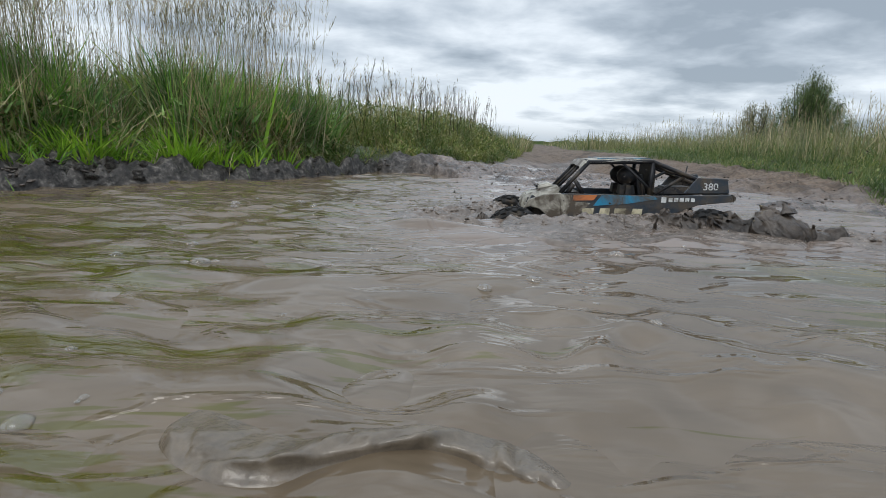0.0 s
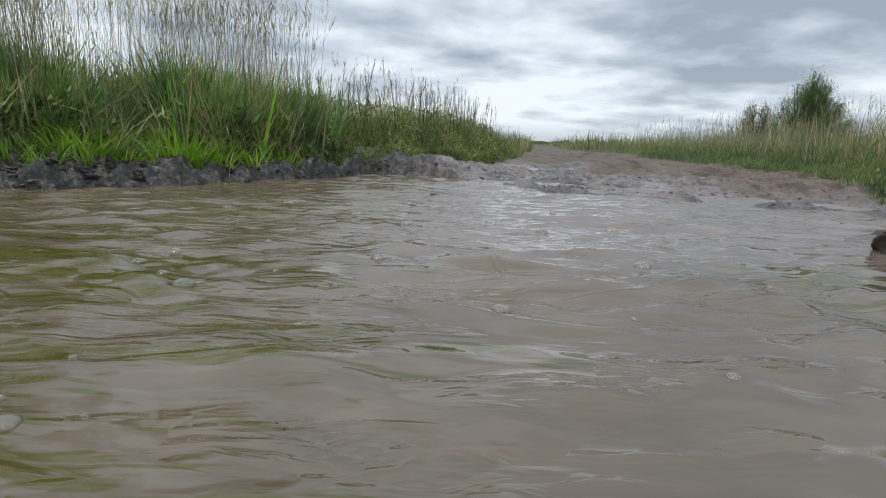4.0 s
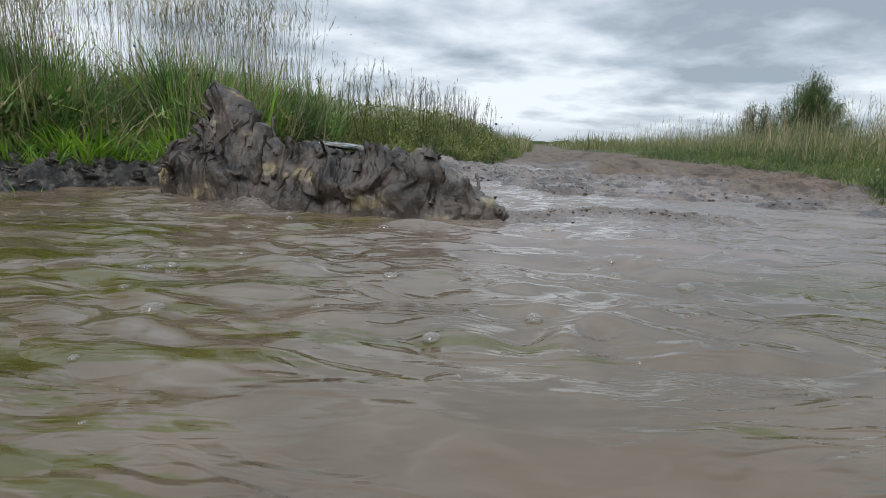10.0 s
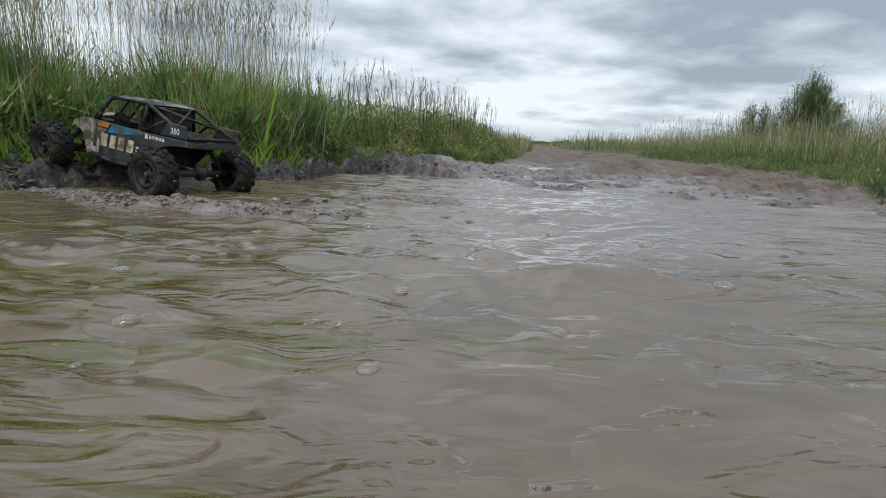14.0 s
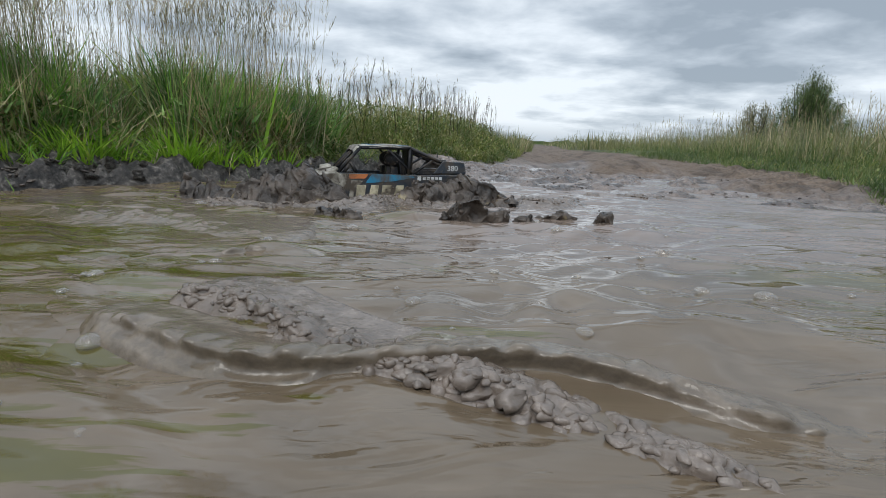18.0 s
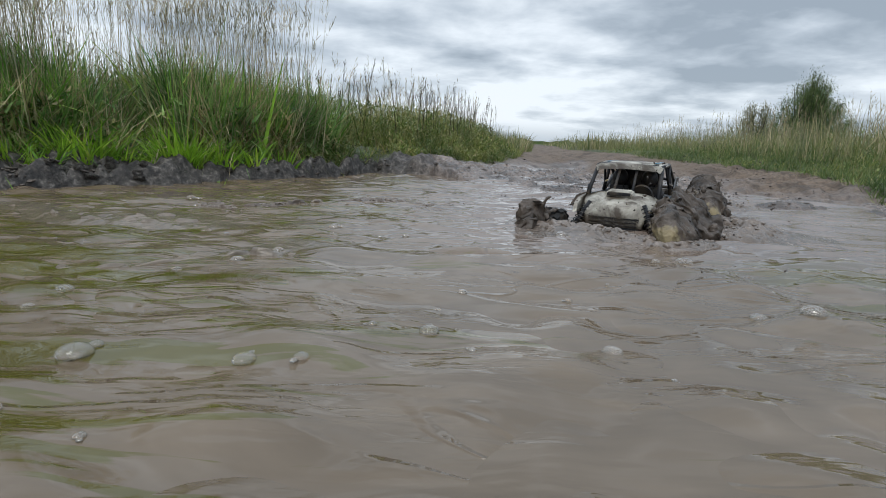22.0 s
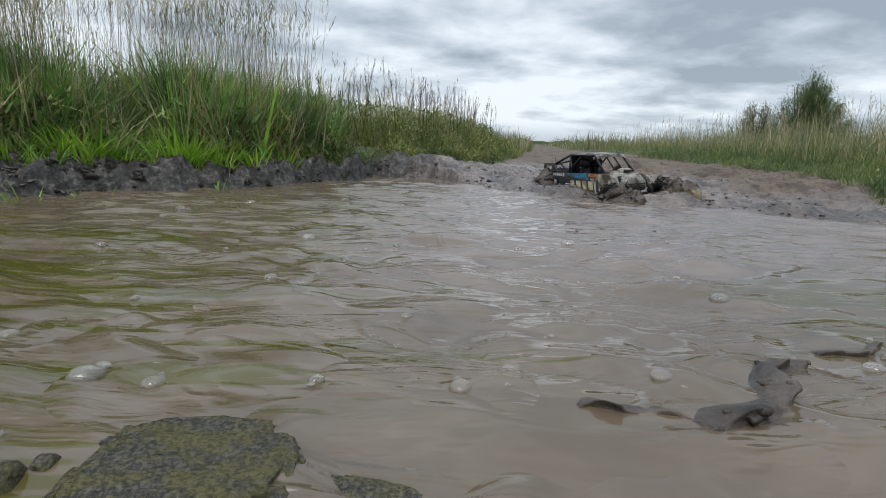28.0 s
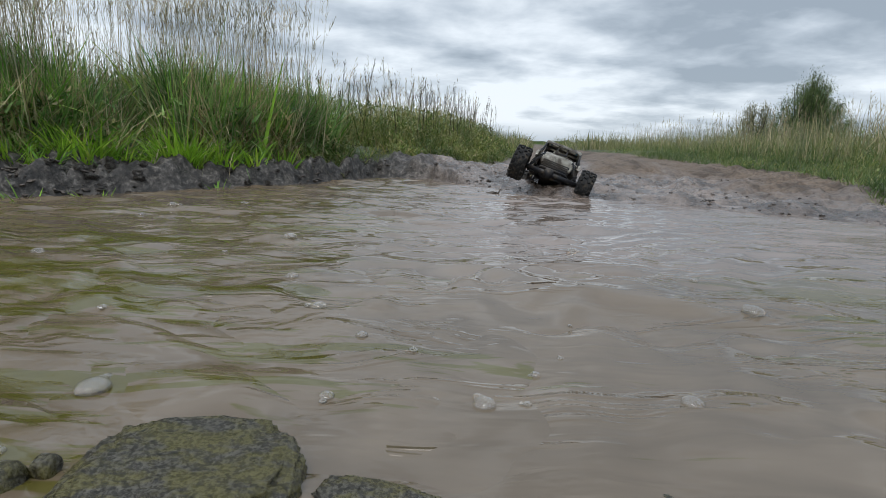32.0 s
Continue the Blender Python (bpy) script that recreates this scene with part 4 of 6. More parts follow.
def build_car(car):
    wheels = [wheel(car, sx * 0.125, sy * 0.20, 0.07) for sx in (-1, 1) for sy in (1, -1)]
    # running gear
    box("skid_plate", 0, 0, 0.068, 0.085, 0.30, 0.010, BLACK, car, "", 0.003)
    for sy in (1, -1):
        tube("axle", [(-0.10, sy * 0.20, 0.07), (0.10, sy * 0.20, 0.07)], 0.009, BLACK, car)
        bm = bmesh.new()
        bmesh.ops.create_icosphere(bm, subdivisions=2, radius=0.021, matrix=Matrix.Translation((0.012, sy * 0.20, 0.072)))
        part("differential", bm, BLACK, car, "", True)
        for sx in (-1, 1):
            tube("suspension_link", [(sx * 0.04, sy * 0.07, 0.07), (sx * 0.09, sy * 0.19, 0.062)], 0.004, BLACK, car)
            top = Vector((sx * 0.055, sy * 0.155, 0.150))
            low = Vector((sx * 0.088, sy * 0.19, 0.080))
            shock = tube("shock", [low, top], 0.0055, BLACK, car)
            bm = bmesh.new()
            turns = [low.lerp(top, 0.2 + 0.7 * i / 60) + (top - low).to_track_quat("Z", "Y") @ Vector((math.cos(i * 0.75) * 0.010, math.sin(i * 0.75) * 0.010, 0)) for i in range(61)]
            for a, b in zip(turns, turns[1:]):
                limb_mesh(bm, a, b, 0.0014, 0.0014, 4)
            part("spring", bm, BLACK, shock)
    tube("drive_shaft", [(0.012, -0.18, 0.074), (0.008, 0, 0.085), (0.012, 0.18, 0.074)], 0.004, METAL, car)
    box("motor_housing", 0, -0.06, 0.095, 0.09, 0.12, 0.045, BLACK, car, "", 0.006)
    box("interior_floor", 0, -0.01, 0.105, 0.15, 0.22, 0.008, BLACK, car)
    box("cockpit_tub", 0, 0.0, 0.126, 0.146, 0.180, 0.040, BLACK, car, "", 0.003)
    box("front_bulkhead", 0, 0.128, 0.110, 0.110, 0.070, 0.070, BLACK, car, "", 0.006)
    box("rear_bulkhead", 0, -0.103, 0.188, 0.112, 0.004, 0.068, BLACK, car, "", 0.001)
    # shell: each side in coloured plates
    for s in (-1, 1):
        a, b = s * 0.080, s * 0.086
        side = plate("side_panel", [(0.098, 0.066), (0.098, 0.160), (-0.10, 0.157), (-0.255, 0.160), (-0.262, 0.146), (-0.19, 0.138), (-0.150, 0.122), (-0.118, 0.092), (-0.090, 0.066)], a, b, NAVY, car, "dark navy shell side splashed with mud")
        plate("front_fender", [(0.098, 0.066), (0.098, 0.160), (0.135, 0.157), (0.168, 0.146), (0.180, 0.126), (0.164, 0.131), (0.144, 0.126), (0.126, 0.110), (0.114, 0.066)], a - s * 0.002, b + s * 0.001, CREAM, car, "cream front fender with mud film")
        c, d = b, b + s * 0.0012
        plate("blue_stripe", [(0.030, 0.134), (0.012, 0.1585), (-0.098, 0.1560), (-0.104, 0.150), (-0.040, 0.139)], c, d, BLUE, side, "bright blue stripe", 0)
        plate("orange_decal", [(0.074, 0.145), (0.072, 0.157), (0.022, 0.1575), (0.030, 0.146)], c, d, ORANGE, side, "faded orange decal", 0)
        plate("cream_flash", [(0.098, 0.074), (0.098, 0.158), (0.076, 0.157), (0.076, 0.143), (0.036, 0.140), (0.058, 0.116), (0.066, 0.074)], c, d, CREAM, side, "cream paint flash", 0)
        # large lettering as plain bars
        for k in range(4):
            y1 = 0.056 - k * 0.034
            plate("print_bar", [(y1, 0.096), (y1 - 0.004 - 0.004 * (k % 2), 0.129), (y1 - 0.028, 0.129), (y1 - 0.024, 0.096)], c + s * 0.0008, d + s * 0.0010, YELLOW_INK, side, "", 0)
        plate("dark_flash", [(0.086, 0.090), (0.080, 0.136), (0.068, 0.136), (0.074, 0.090)], c + s * 0.0008, d + s * 0.0010, NAVY, side, "", 0)
        # small marks
        plate("logo_mark", [(-0.112, 0.143), (-0.112, 0.155), (-0.122, 0.155), (-0.122, 0.143)], c, d, WHITE_INK, side, "", 0)
        for k in range(5):
            y1 = -0.127 - k * 0.0115
            plate("logo_mark", [(y1, 0.145), (y1, 0.153), (y1 - 0.008, 0.153), (y1 - 0.008, 0.145)], c, d, WHITE_INK, side, "", 0)
        plate("logo_mark", [(-0.080, 0.104), (-0.080, 0.109), (-0.116, 0.109), (-0.116, 0.104)], c, d, WHITE_INK, side, "", 0)
        plate("logo_mark", [(-0.080, 0.112), (-0.080, 0.116), (-0.104, 0.116), (-0.104, 0.112)], c, d, WHITE_INK, side, "", 0)
        fin = plate("rear_fin", [(-0.158, 0.162), (-0.185, 0.196), (-0.246, 0.194), (-0.252, 0.163)], s * 0.078, s * 0.083, NAVY, car, "dark rear fin with a white number")
        m = Matrix(((0, 0, s, s * 0.0835), (s, 0, 0, -0.212), (0, 1, 0, 0.170), (0, 0, 0, 1)))
        letters("number", "380", 0.021, m, WHITE_INK, fin)
        # cage
        cage = tube("roof_rail", [(s * 0.075, 0.100, 0.160), (s * 0.069, 0.041, 0.226), (s * 0.069, -0.094, 0.228), (s * 0.076, -0.250, 0.166)], 0.0046, BLACK, car)
        tube("door_bar", [(s * 0.069, -0.094, 0.226), (s * 0.079, -0.088, 0.158)], 0.0045, BLACK, car)
        tube("door_bar", [(s * 0.069, -0.030, 0.226), (s * 0.078, -0.100, 0.160)], 0.0028, BLACK, car)
        tube("rear_stay", [(s * 0.079, -0.100, 0.160), (s * 0.068, -0.165, 0.200)], 0.0035, BLACK, car)
        tube("side_step", [(s * 0.086, 0.095, 0.068), (s * 0.092, 0.0, 0.062), (s * 0.086, -0.10, 0.068)], 0.005, BLACK, car)
        seat = box("seat", s * 0.034, -0.055, 0.128, 0.048, 0.055, 0.035, BLACK, car, "", 0.008)
        box("headrest", s * 0.034, -0.078, 0.175, 0.044, 0.016, 0.062, BLACK, seat, "", 0.007, 0.15, -10)
        bm = bmesh.new()
        bmesh.ops.create_icosphere(bm, subdivisions=2, radius=0.021, matrix=pose(s * 0.034, -0.052, 0.196) @ Matrix.Diagonal((0.9, 1.15, 1.0, 1)))
        part("helmet", bm, BLACK, seat, "plain dark helmet shape above the seat", True)
        box("shoulder_pad", s * 0.034, -0.050, 0.166, 0.050, 0.036, 0.040, BLACK, seat, "", 0.010, 0.25)
        plate("fender_liner", [(0.104, 0.070), (0.104, 0.150), (0.140, 0.146), (0.160, 0.132), (0.150, 0.112), (0.126, 0.104), (0.116, 0.070)], s * 0.056, s * 0.060, BLACK, car, "", 0)
        tube("mirror", [(s * 0.076, 0.085, 0.160), (s * 0.078, 0.072, 0.180)], 0.005, BLACK, car)
    # hood with scoop
    bm = bmesh.new()
    rows = []
    for y, w, z0, z1 in ((0.098, 0.080, 0.158, 0.170), (0.125, 0.078, 0.150, 0.166), (0.155, 0.070, 0.140, 0.157), (0.174, 0.062, 0.126, 0.146), (0.180, 0.058, 0.108, 0.128)):
        rows.append([bm.verts.new(p) for p in ((-w, y, z0 - 0.004), (-w * 0.94, y, z0 + 0.004), (-w * 0.6, y, z1), (0, y, z1 + 0.002), (w * 0.6, y, z1), (w * 0.94, y, z0 + 0.004), (w, y, z0 - 0.004))])
    for a, b in zip(rows, rows[1:]):
        for k in range(6):
            bm.faces.new((a[k], a[k + 1], b[k + 1], b[k]))
    bm.faces.new(rows[-1])
    bmesh.ops.solidify(bm, geom=bm.faces[:], thickness=0.003)
    hood = part("hood", bm, CREAM, car, "cream hood dulled by a film of mud", True)
    box("hood_scoop", 0, 0.128, 0.171, 0.060, 0.034, 0.010, CREAM, hood, "", 0.003, 0.15, -12)
    box("scoop_slot", 0, 0.145, 0.1695, 0.048, 0.004, 0.006, BLACK, hood, "", 0.001)
    grille = box("grille", 0, 0.176, 0.112, 0.108, 0.008, 0.030, BLACK, car, "", 0.003)
    for k in range(4):
        box("grille_slat", 0, 0.1815, 0.101 + k * 0.007, 0.096, 0.003, 0.0028, BLACK, grille, "", 0.0008)
    tube("front_bumper", [(-0.062, 0.165, 0.082), (-0.045, 0.195, 0.088), (0.045, 0.195, 0.088), (0.062, 0.165, 0.082)], 0.005, BLACK, car)
    tube("front_bumper", [(-0.045, 0.150, 0.068), (-0.035, 0.190, 0.078), (0.035, 0.190, 0.078), (0.045, 0.150, 0.068)], 0.004, BLACK, car)
    # roof
    bm = bmesh.new()
    rr = []
    for y, w, z in ((0.060, 0.068, 0.217), (0.050, 0.073, 0.229), (-0.03, 0.075, 0.2345), (-0.096, 0.073, 0.233), (-0.106, 0.068, 0.227)):
        rr.append([bm.verts.new(p) for p in ((-w, y, z - 0.005), (-w * 0.9, y, z), (0, y, z + 0.0025), (w * 0.9, y, z), (w, y, z - 0.005))])
    for a, b in zip(rr, rr[1:]):
        for k in range(4):
            bm.faces.new((a[k], a[k + 1], b[k + 1], b[k]))
    bmesh.ops.solidify(bm, geom=bm.faces[:], thickness=0.003)
    roof = part("roof", bm, CREAM, car, "grey-cream roof panel with dried mud", True)
    for s in (-1, 1):
        plate("blue_stripe", [(0.02, 0.2335), (0.02, 0.2345), (-0.092, 0.2352), (-0.092, 0.234)], s * 0.050, s * 0.058, BLUE, roof, "bright blue roof stripe", 0)
    for y, z in ((0.042, 0.227), (-0.094, 0.228), (-0.030, 0.2275)):
        tube("cross_bar", [(-0.062, y, z), (0.062, y, z)], 0.0045, BLACK, car)
    for xx in (-0.02, 0.02):
        tube("windscreen_bar", [(xx, 0.100, 0.166), (xx * 0.9, 0.043, 0.226)], 0.0032, BLACK, car)
    tube("rear_cross_bar", [(-0.076, -0.250, 0.166), (0.076, -0.250, 0.166)], 0.0045, BLACK, car)
    tube("rear_diagonal", [(-0.062, -0.094, 0.226), (0.070, -0.200, 0.186)], 0.0035, BLACK, car)
    tube("rear_diagonal", [(0.062, -0.094, 0.226), (-0.070, -0.200, 0.186)], 0.0035, BLACK, car)
    box("rear_deck", 0, -0.150, 0.146, 0.150, 0.100, 0.008, BLACK, car, "", 0.003)
    box("engine_cover", 0, -0.165, 0.162, 0.07, 0.08, 0.020, BLACK, car, "", 0.005, 0.2)
    box("tail_panel", 0, -0.262, 0.152, 0.172, 0.008, 0.015, NAVY, car, "", 0.003)
    box("dashboard", 0, 0.075, 0.150, 0.145, 0.040, 0.024, BLACK, car, "", 0.004)
    bm = bmesh.new()
    bmesh.ops.create_cone(bm, cap_ends=True, segments=20, radius1=0.021, radius2=0.021, depth=0.006, matrix=pose(-0.034, 0.052, 0.168, 60))
    part("steering_wheel", bm, BLACK, car)
    tube("antenna", [(0.05, -0.20, 0.155), (0.052, -0.21, 0.215)], 0.0014, BLACK, car)
    return wheels


WHEELS = build_car(CAR)


# ---- thrown mud, waves, bubbles ----
def strand(bm, pts, r0, r1, seed, sides=7):
    """A tapering string of mud with an uneven girth, swept along pts."""
    path = []
    for a, b in zip(pts, pts[1:]):
        n = max(3, int((Vector(b) - Vector(a)).length / 0.006))
        path += [Vector(a).lerp(Vector(b), k / n) for k in range(n)]
    path.append(Vector(pts[-1]))
    n, last = len(path), None
    for i, p in enumerate(path):
        t = i / (n - 1)
        fwd = (path[min(i + 1, n - 1)] - path[max(i - 1, 0)]).normalized()
        sx = fwd.cross(Vector((0.31, 0.9, 0.2))).normalized()
        sy = fwd.cross(sx)
        q = r0 + (r1 - r0) * t
        q *= 0.85 + 0.8 * max(-0.5, noise.noise(Vector((i * 0.006 / max(q, 0.004) * 1.1, seed, 4.0)))) + (0.4 if 0.86 < t < 0.97 else 0)
        q *= 0.05 if i == n - 1 else 1
        wob = noise.noise_vector(p * 38 + Vector((seed, 0, 0))) * min(0.016, q * 0.9)
        ring = []
        for k in range(sides):
            c = k * 6.28319 / sides
            g = q * (1 + 0.45 * noise.noise(Vector((k * 1.7, i * 0.4, seed))))
            ring.append(bm.verts.new(p + wob + sx * (math.cos(c) * g) + sy * (math.sin(c) * g)))
        if last:
            for k in range(sides):
                bm.faces.new((last[k], last[(k + 1) % sides], ring[(k + 1) % sides], ring[k]))
        last = ring


def ball(level):
    bm = bmesh.new()
    bmesh.ops.create_icosphere(bm, subdivisions=level, radius=1.0)
    out = [v.co.copy() for v in bm.verts], [[v.index for v in f.verts] for f in bm.faces]
    bm.free()
    return out


BALLS = {1: ball(1), 2: ball(2)}


def ball_cloud(name, placed, level, mat, parent, wobble=0.0, freq=170.0):
    """Many small blobs in one mesh of kind stuff."""
    co, tri = BALLS[level]
    verts, faces = [], []
    for m, q in placed:
        o = len(verts)
        for c in co:
            p = m @ c
            verts.append(p + noise.noise_vector(p * freq) * (q * wobble) if wobble else p)
        faces += [[o + a, o + b, o + c] for a, b, c in tri]
    me = bpy.data.meshes.new(name)
    me.from_pydata(verts, [], faces)
    me.materials.append(mat)
    for p in me.polygons:
        p.use_smooth = True
    ob = new(name, me)
    ob.parent = parent
    ob["kind"] = "stuff"
    return ob


def mud_drops(r, count, place, mat, parent):
    placed = []
    for _ in range(count):
        s = r.uniform(0.0005, 0.0015) * (2.0 if r.random() < 0.13 else 1)
        m = Matrix.Translation(place()) @ Euler((r.random() * 3, r.random() * 3, 0)).to_matrix().to_4x4() @ Matrix.Diagonal((s, s * r.uniform(0.6, 1), s * r.uniform(0.8, 2.0), 1))
        placed.append((m, s))
    ball_cloud("spray", placed, 1, mat, parent)


def mud_wall(name, length, height, thick, seed, mat, label, category, lean=0.3, drops=0, res=20):
    """A ragged wall of mud along x, rooted under the water, torn into strings along its top."""
    r = random.Random(seed)
    nu = int(length / 0.0028)
    bm = bmesh.new()
    rings = []
    for i in range(nu + 1):
        u = i / nu
        env = max(math.sin(math.pi * u ** (0.75 + 0.5 * abs(math.sin(seed)))), 0.0) ** 0.5
        n1 = noise.noise(Vector((u * 3.1, seed, 0))) * 0.45 + noise.noise(Vector((u * 9, seed, 5))) * 0.30 + noise.noise(Vector((u * length * 70, seed, 9))) * 0.15 + noise.noise(Vector((u * length * 170, seed, 3))) * 0.07
        h = 0.74 * height * max(env * (1 + 0.95 * n1), 0.02)
        t = thick * (0.15 + 0.85 * env)
        sink = 0.03 * (1 - min(1, env * 2.2))
        ring = []
        for j in range(2 * res + 1):
            v = 1 - abs(j - res) / res
            sgn = -1 if j < res else 1
            wid = t * (1 - v) ** 0.42 * (1 if j != res else 0)
            p = Vector(((u - 0.5) * length, sgn * wid - lean * h * v ** 1.5, -0.04 - sink + (h + 0.04) * v ** 0.8))
            p.x += 0.4 * max(p.z, 0.0) * min(1.0, height / 0.1)
            # folds, then small clots
            q = Vector((p.x * 24, p.y * 24, p.z * 26)) + Vector((seed * 3.1, 0, 0))
            k = min(1, v * 2.2) * env
            d = noise.noise_vector(q) * 0.016 + noise.noise_vector(p * 14 + Vector((0, 0, seed))) * 0.016 + noise.noise_vector(p * 62 + Vector((0, seed, 0))) * 0.0085 + noise.noise_vector(p * 140 + Vector((seed, 0, 4))) * 0.0048 + noise.noise_vector(p * 290 + Vector((4, 0, seed))) * 0.0020
            # a tall wall bulges and overhangs
            d += (noise.noise_vector(p * 9 + Vector((seed, 7, 0))) * 0.040 + noise.noise_vector(p * 30 + Vector((2, seed, 0))) * 0.016) * min(1.0, height / 0.2)
            ring.append(bm.verts.new(p + d * k))
        rings.append(ring)
    for a, b in zip(rings, rings[1:]):
        for j in range(2 * res):
            bm.faces.new((a[j], a[j + 1], b[j + 1], b[j]))
    # strings and clots torn off along the crest
    for k in range(int(length * 55)):
        u = r.uniform(0.08, 0.92)
        ring = rings[int(u * nu)]
        foot = ring[res + r.randint(-11, 11)].co.copy()
        up = Vector((r.gauss(0, 0.45), -lean + r.gauss(0, 0.5), r.uniform(0.5, 1.3))) * (height * (r.uniform(0.05, 0.15) if k % 5 else r.uniform(0.15, 0.34)))
        mid = foot + up * 0.6
        tip = mid + Vector((up.x * 0.6, up.y * 0.6, up.z * r.uniform(-0.1, 0.4)))
        strand(bm, [foot - up * 0.15, mid, tip], r.uniform(0.004, 0.011), r.uniform(0.0012, 0.004), seed + k, 7)
    ob = part(name, bm, mat, None, smooth=True)
    tagged(ob, label, category)
    if drops:
        mud_drops(r, drops, lambda: (r.gauss(0, length * 0.33), r.gauss(0, thick * 1.5) - lean * height * 0.6, height * r.uniform(0.3, 1.45)), mat, ob)
    return ob


def churned_patch(name, length, width, height, seed, lump, lean, mat, label, blobs=0):
    """A swell of churned water with round lumps along its front; it dips under the water all round."""
    step = 0.0024 if length < 0.45 else 0.0032
    nx, ny = max(24, int(length / step)), max(20, int(width / step))
    u, v = np.meshgrid(np.linspace(-1, 1, nx), np.linspace(-1, 1, ny), indexing="ij")
    x, y = u * length / 2, v * width / 2
    bend = (0.20 * width + 0.035 * length) * np.sin(u * 2.3 + seed) + (0.08 * width + 0.014 * length) * np.sin(u * 6.1 + 2 * seed)
    env = np.clip(1 - np.abs(u) ** 2.6, 0, 1) * np.clip(1 - v * v, 0, 1)
    ragged = 0.75 + 0.45 * lattice(x, y * 0.3, 9, seed) + 0.25 * lattice(x, y * 0.5, 26, seed + 1)
    wx, wy = x + 0.010 * lattice(x, y, 34, seed + 2), y + 0.010 * lattice(x, y, 34, seed + 3)
    # steep towards the shore, a long smooth back behind
    crest = np.where(v < -0.30, np.exp(-((v + 0.30) / 0.22) ** 2), np.exp(-((v + 0.30) / 0.62) ** 2))
    band = np.exp(-((v + 0.30) / 0.34) ** 2)
    r = np.random.default_rng(int(seed * 10))
    heap, grains = np.zeros_like(x), np.zeros_like(x)
    for k in range(int(1000 * length * min(1.0, lump * (0.4 + 0.8 * lump)))):
        cu, cv = r.uniform(-0.92, 0.92), -0.32 + 0.24 * r.standard_normal()
        large = k % 5 == 0
        q = r.uniform(0.008, 0.015) if large else r.uniform(0.0035, 0.0075)
        d2 = ((wx - cu * length / 2) ** 2 / 1.8 + (wy - cv * width / 2) ** 2) / (q * q)
        cap = q * np.sqrt(np.clip(1 - d2, 0, 1)) * r.uniform(0.6, 1.0)
        if large:
            heap = np.maximum(heap, 0.7 * cap)
        else:
            grains = np.maximum(grains, 0.9 * cap)
    heap = (0.8 * heap + grains) * min(1.0, 0.25 + height / 0.016)
    soft = 0.35 * lattice(wx, wy, 55, seed + 5) + 0.2 * lattice(wx, wy, 120, seed + 6)
    z = height * env * (0.42 + 0.40 * max(0.0, 1 - 3 * lump)) * crest * (1 + (ragged - 1) * min(1.0, 0.3 + lump)) + np.sqrt(env) * ((0.9 + 0.3 * lump) * heap * (0.3 + 0.7 * band) + (0.0012 + 0.15 * height) * soft * (0.3 + 0.7 * band))
    z = z - 0.032 * (1 - smooth(0.0, 0.32, env))
    yy = y + bend - lean * np.maximum(z, 0) * band
    ob = mesh_np(name, np.stack([x, yy, z], -1).reshape(-1, 3), grid_quads(nx, ny), mat, True)
    if blobs:
        # clots of mud along the breaking front
        rr = random.Random(int(seed * 7))
        placed = []
        for _ in range(blobs):
            i, j = rr.randrange(int(nx * 0.06), int(nx * 0.94)), min(max(int(ny * (0.34 + rr.gauss(0, 0.10))), 1), ny - 2)
            q = rr.uniform(0.0022, 0.0055) * (1.6 if rr.random() < 0.2 else 1) * (0.5 + 0.5 * float(env[i, ny // 2]))
            m = Matrix.Translation((x[i, j], yy[i, j], z[i, j] - 0.25 * q)) @ Matrix.Rotation(rr.random() * 6.3, 4, "Z") @ Matrix.Diagonal((q * rr.uniform(1.1, 1.9), q * rr.uniform(0.8, 1.1), q * rr.uniform(0.5, 0.85), 1))
            placed.append((m, q))
        ball_cloud("froth", placed, 2, mat, ob, 0.6)
    return tagged(ob, label, "mud wave") if label else ob


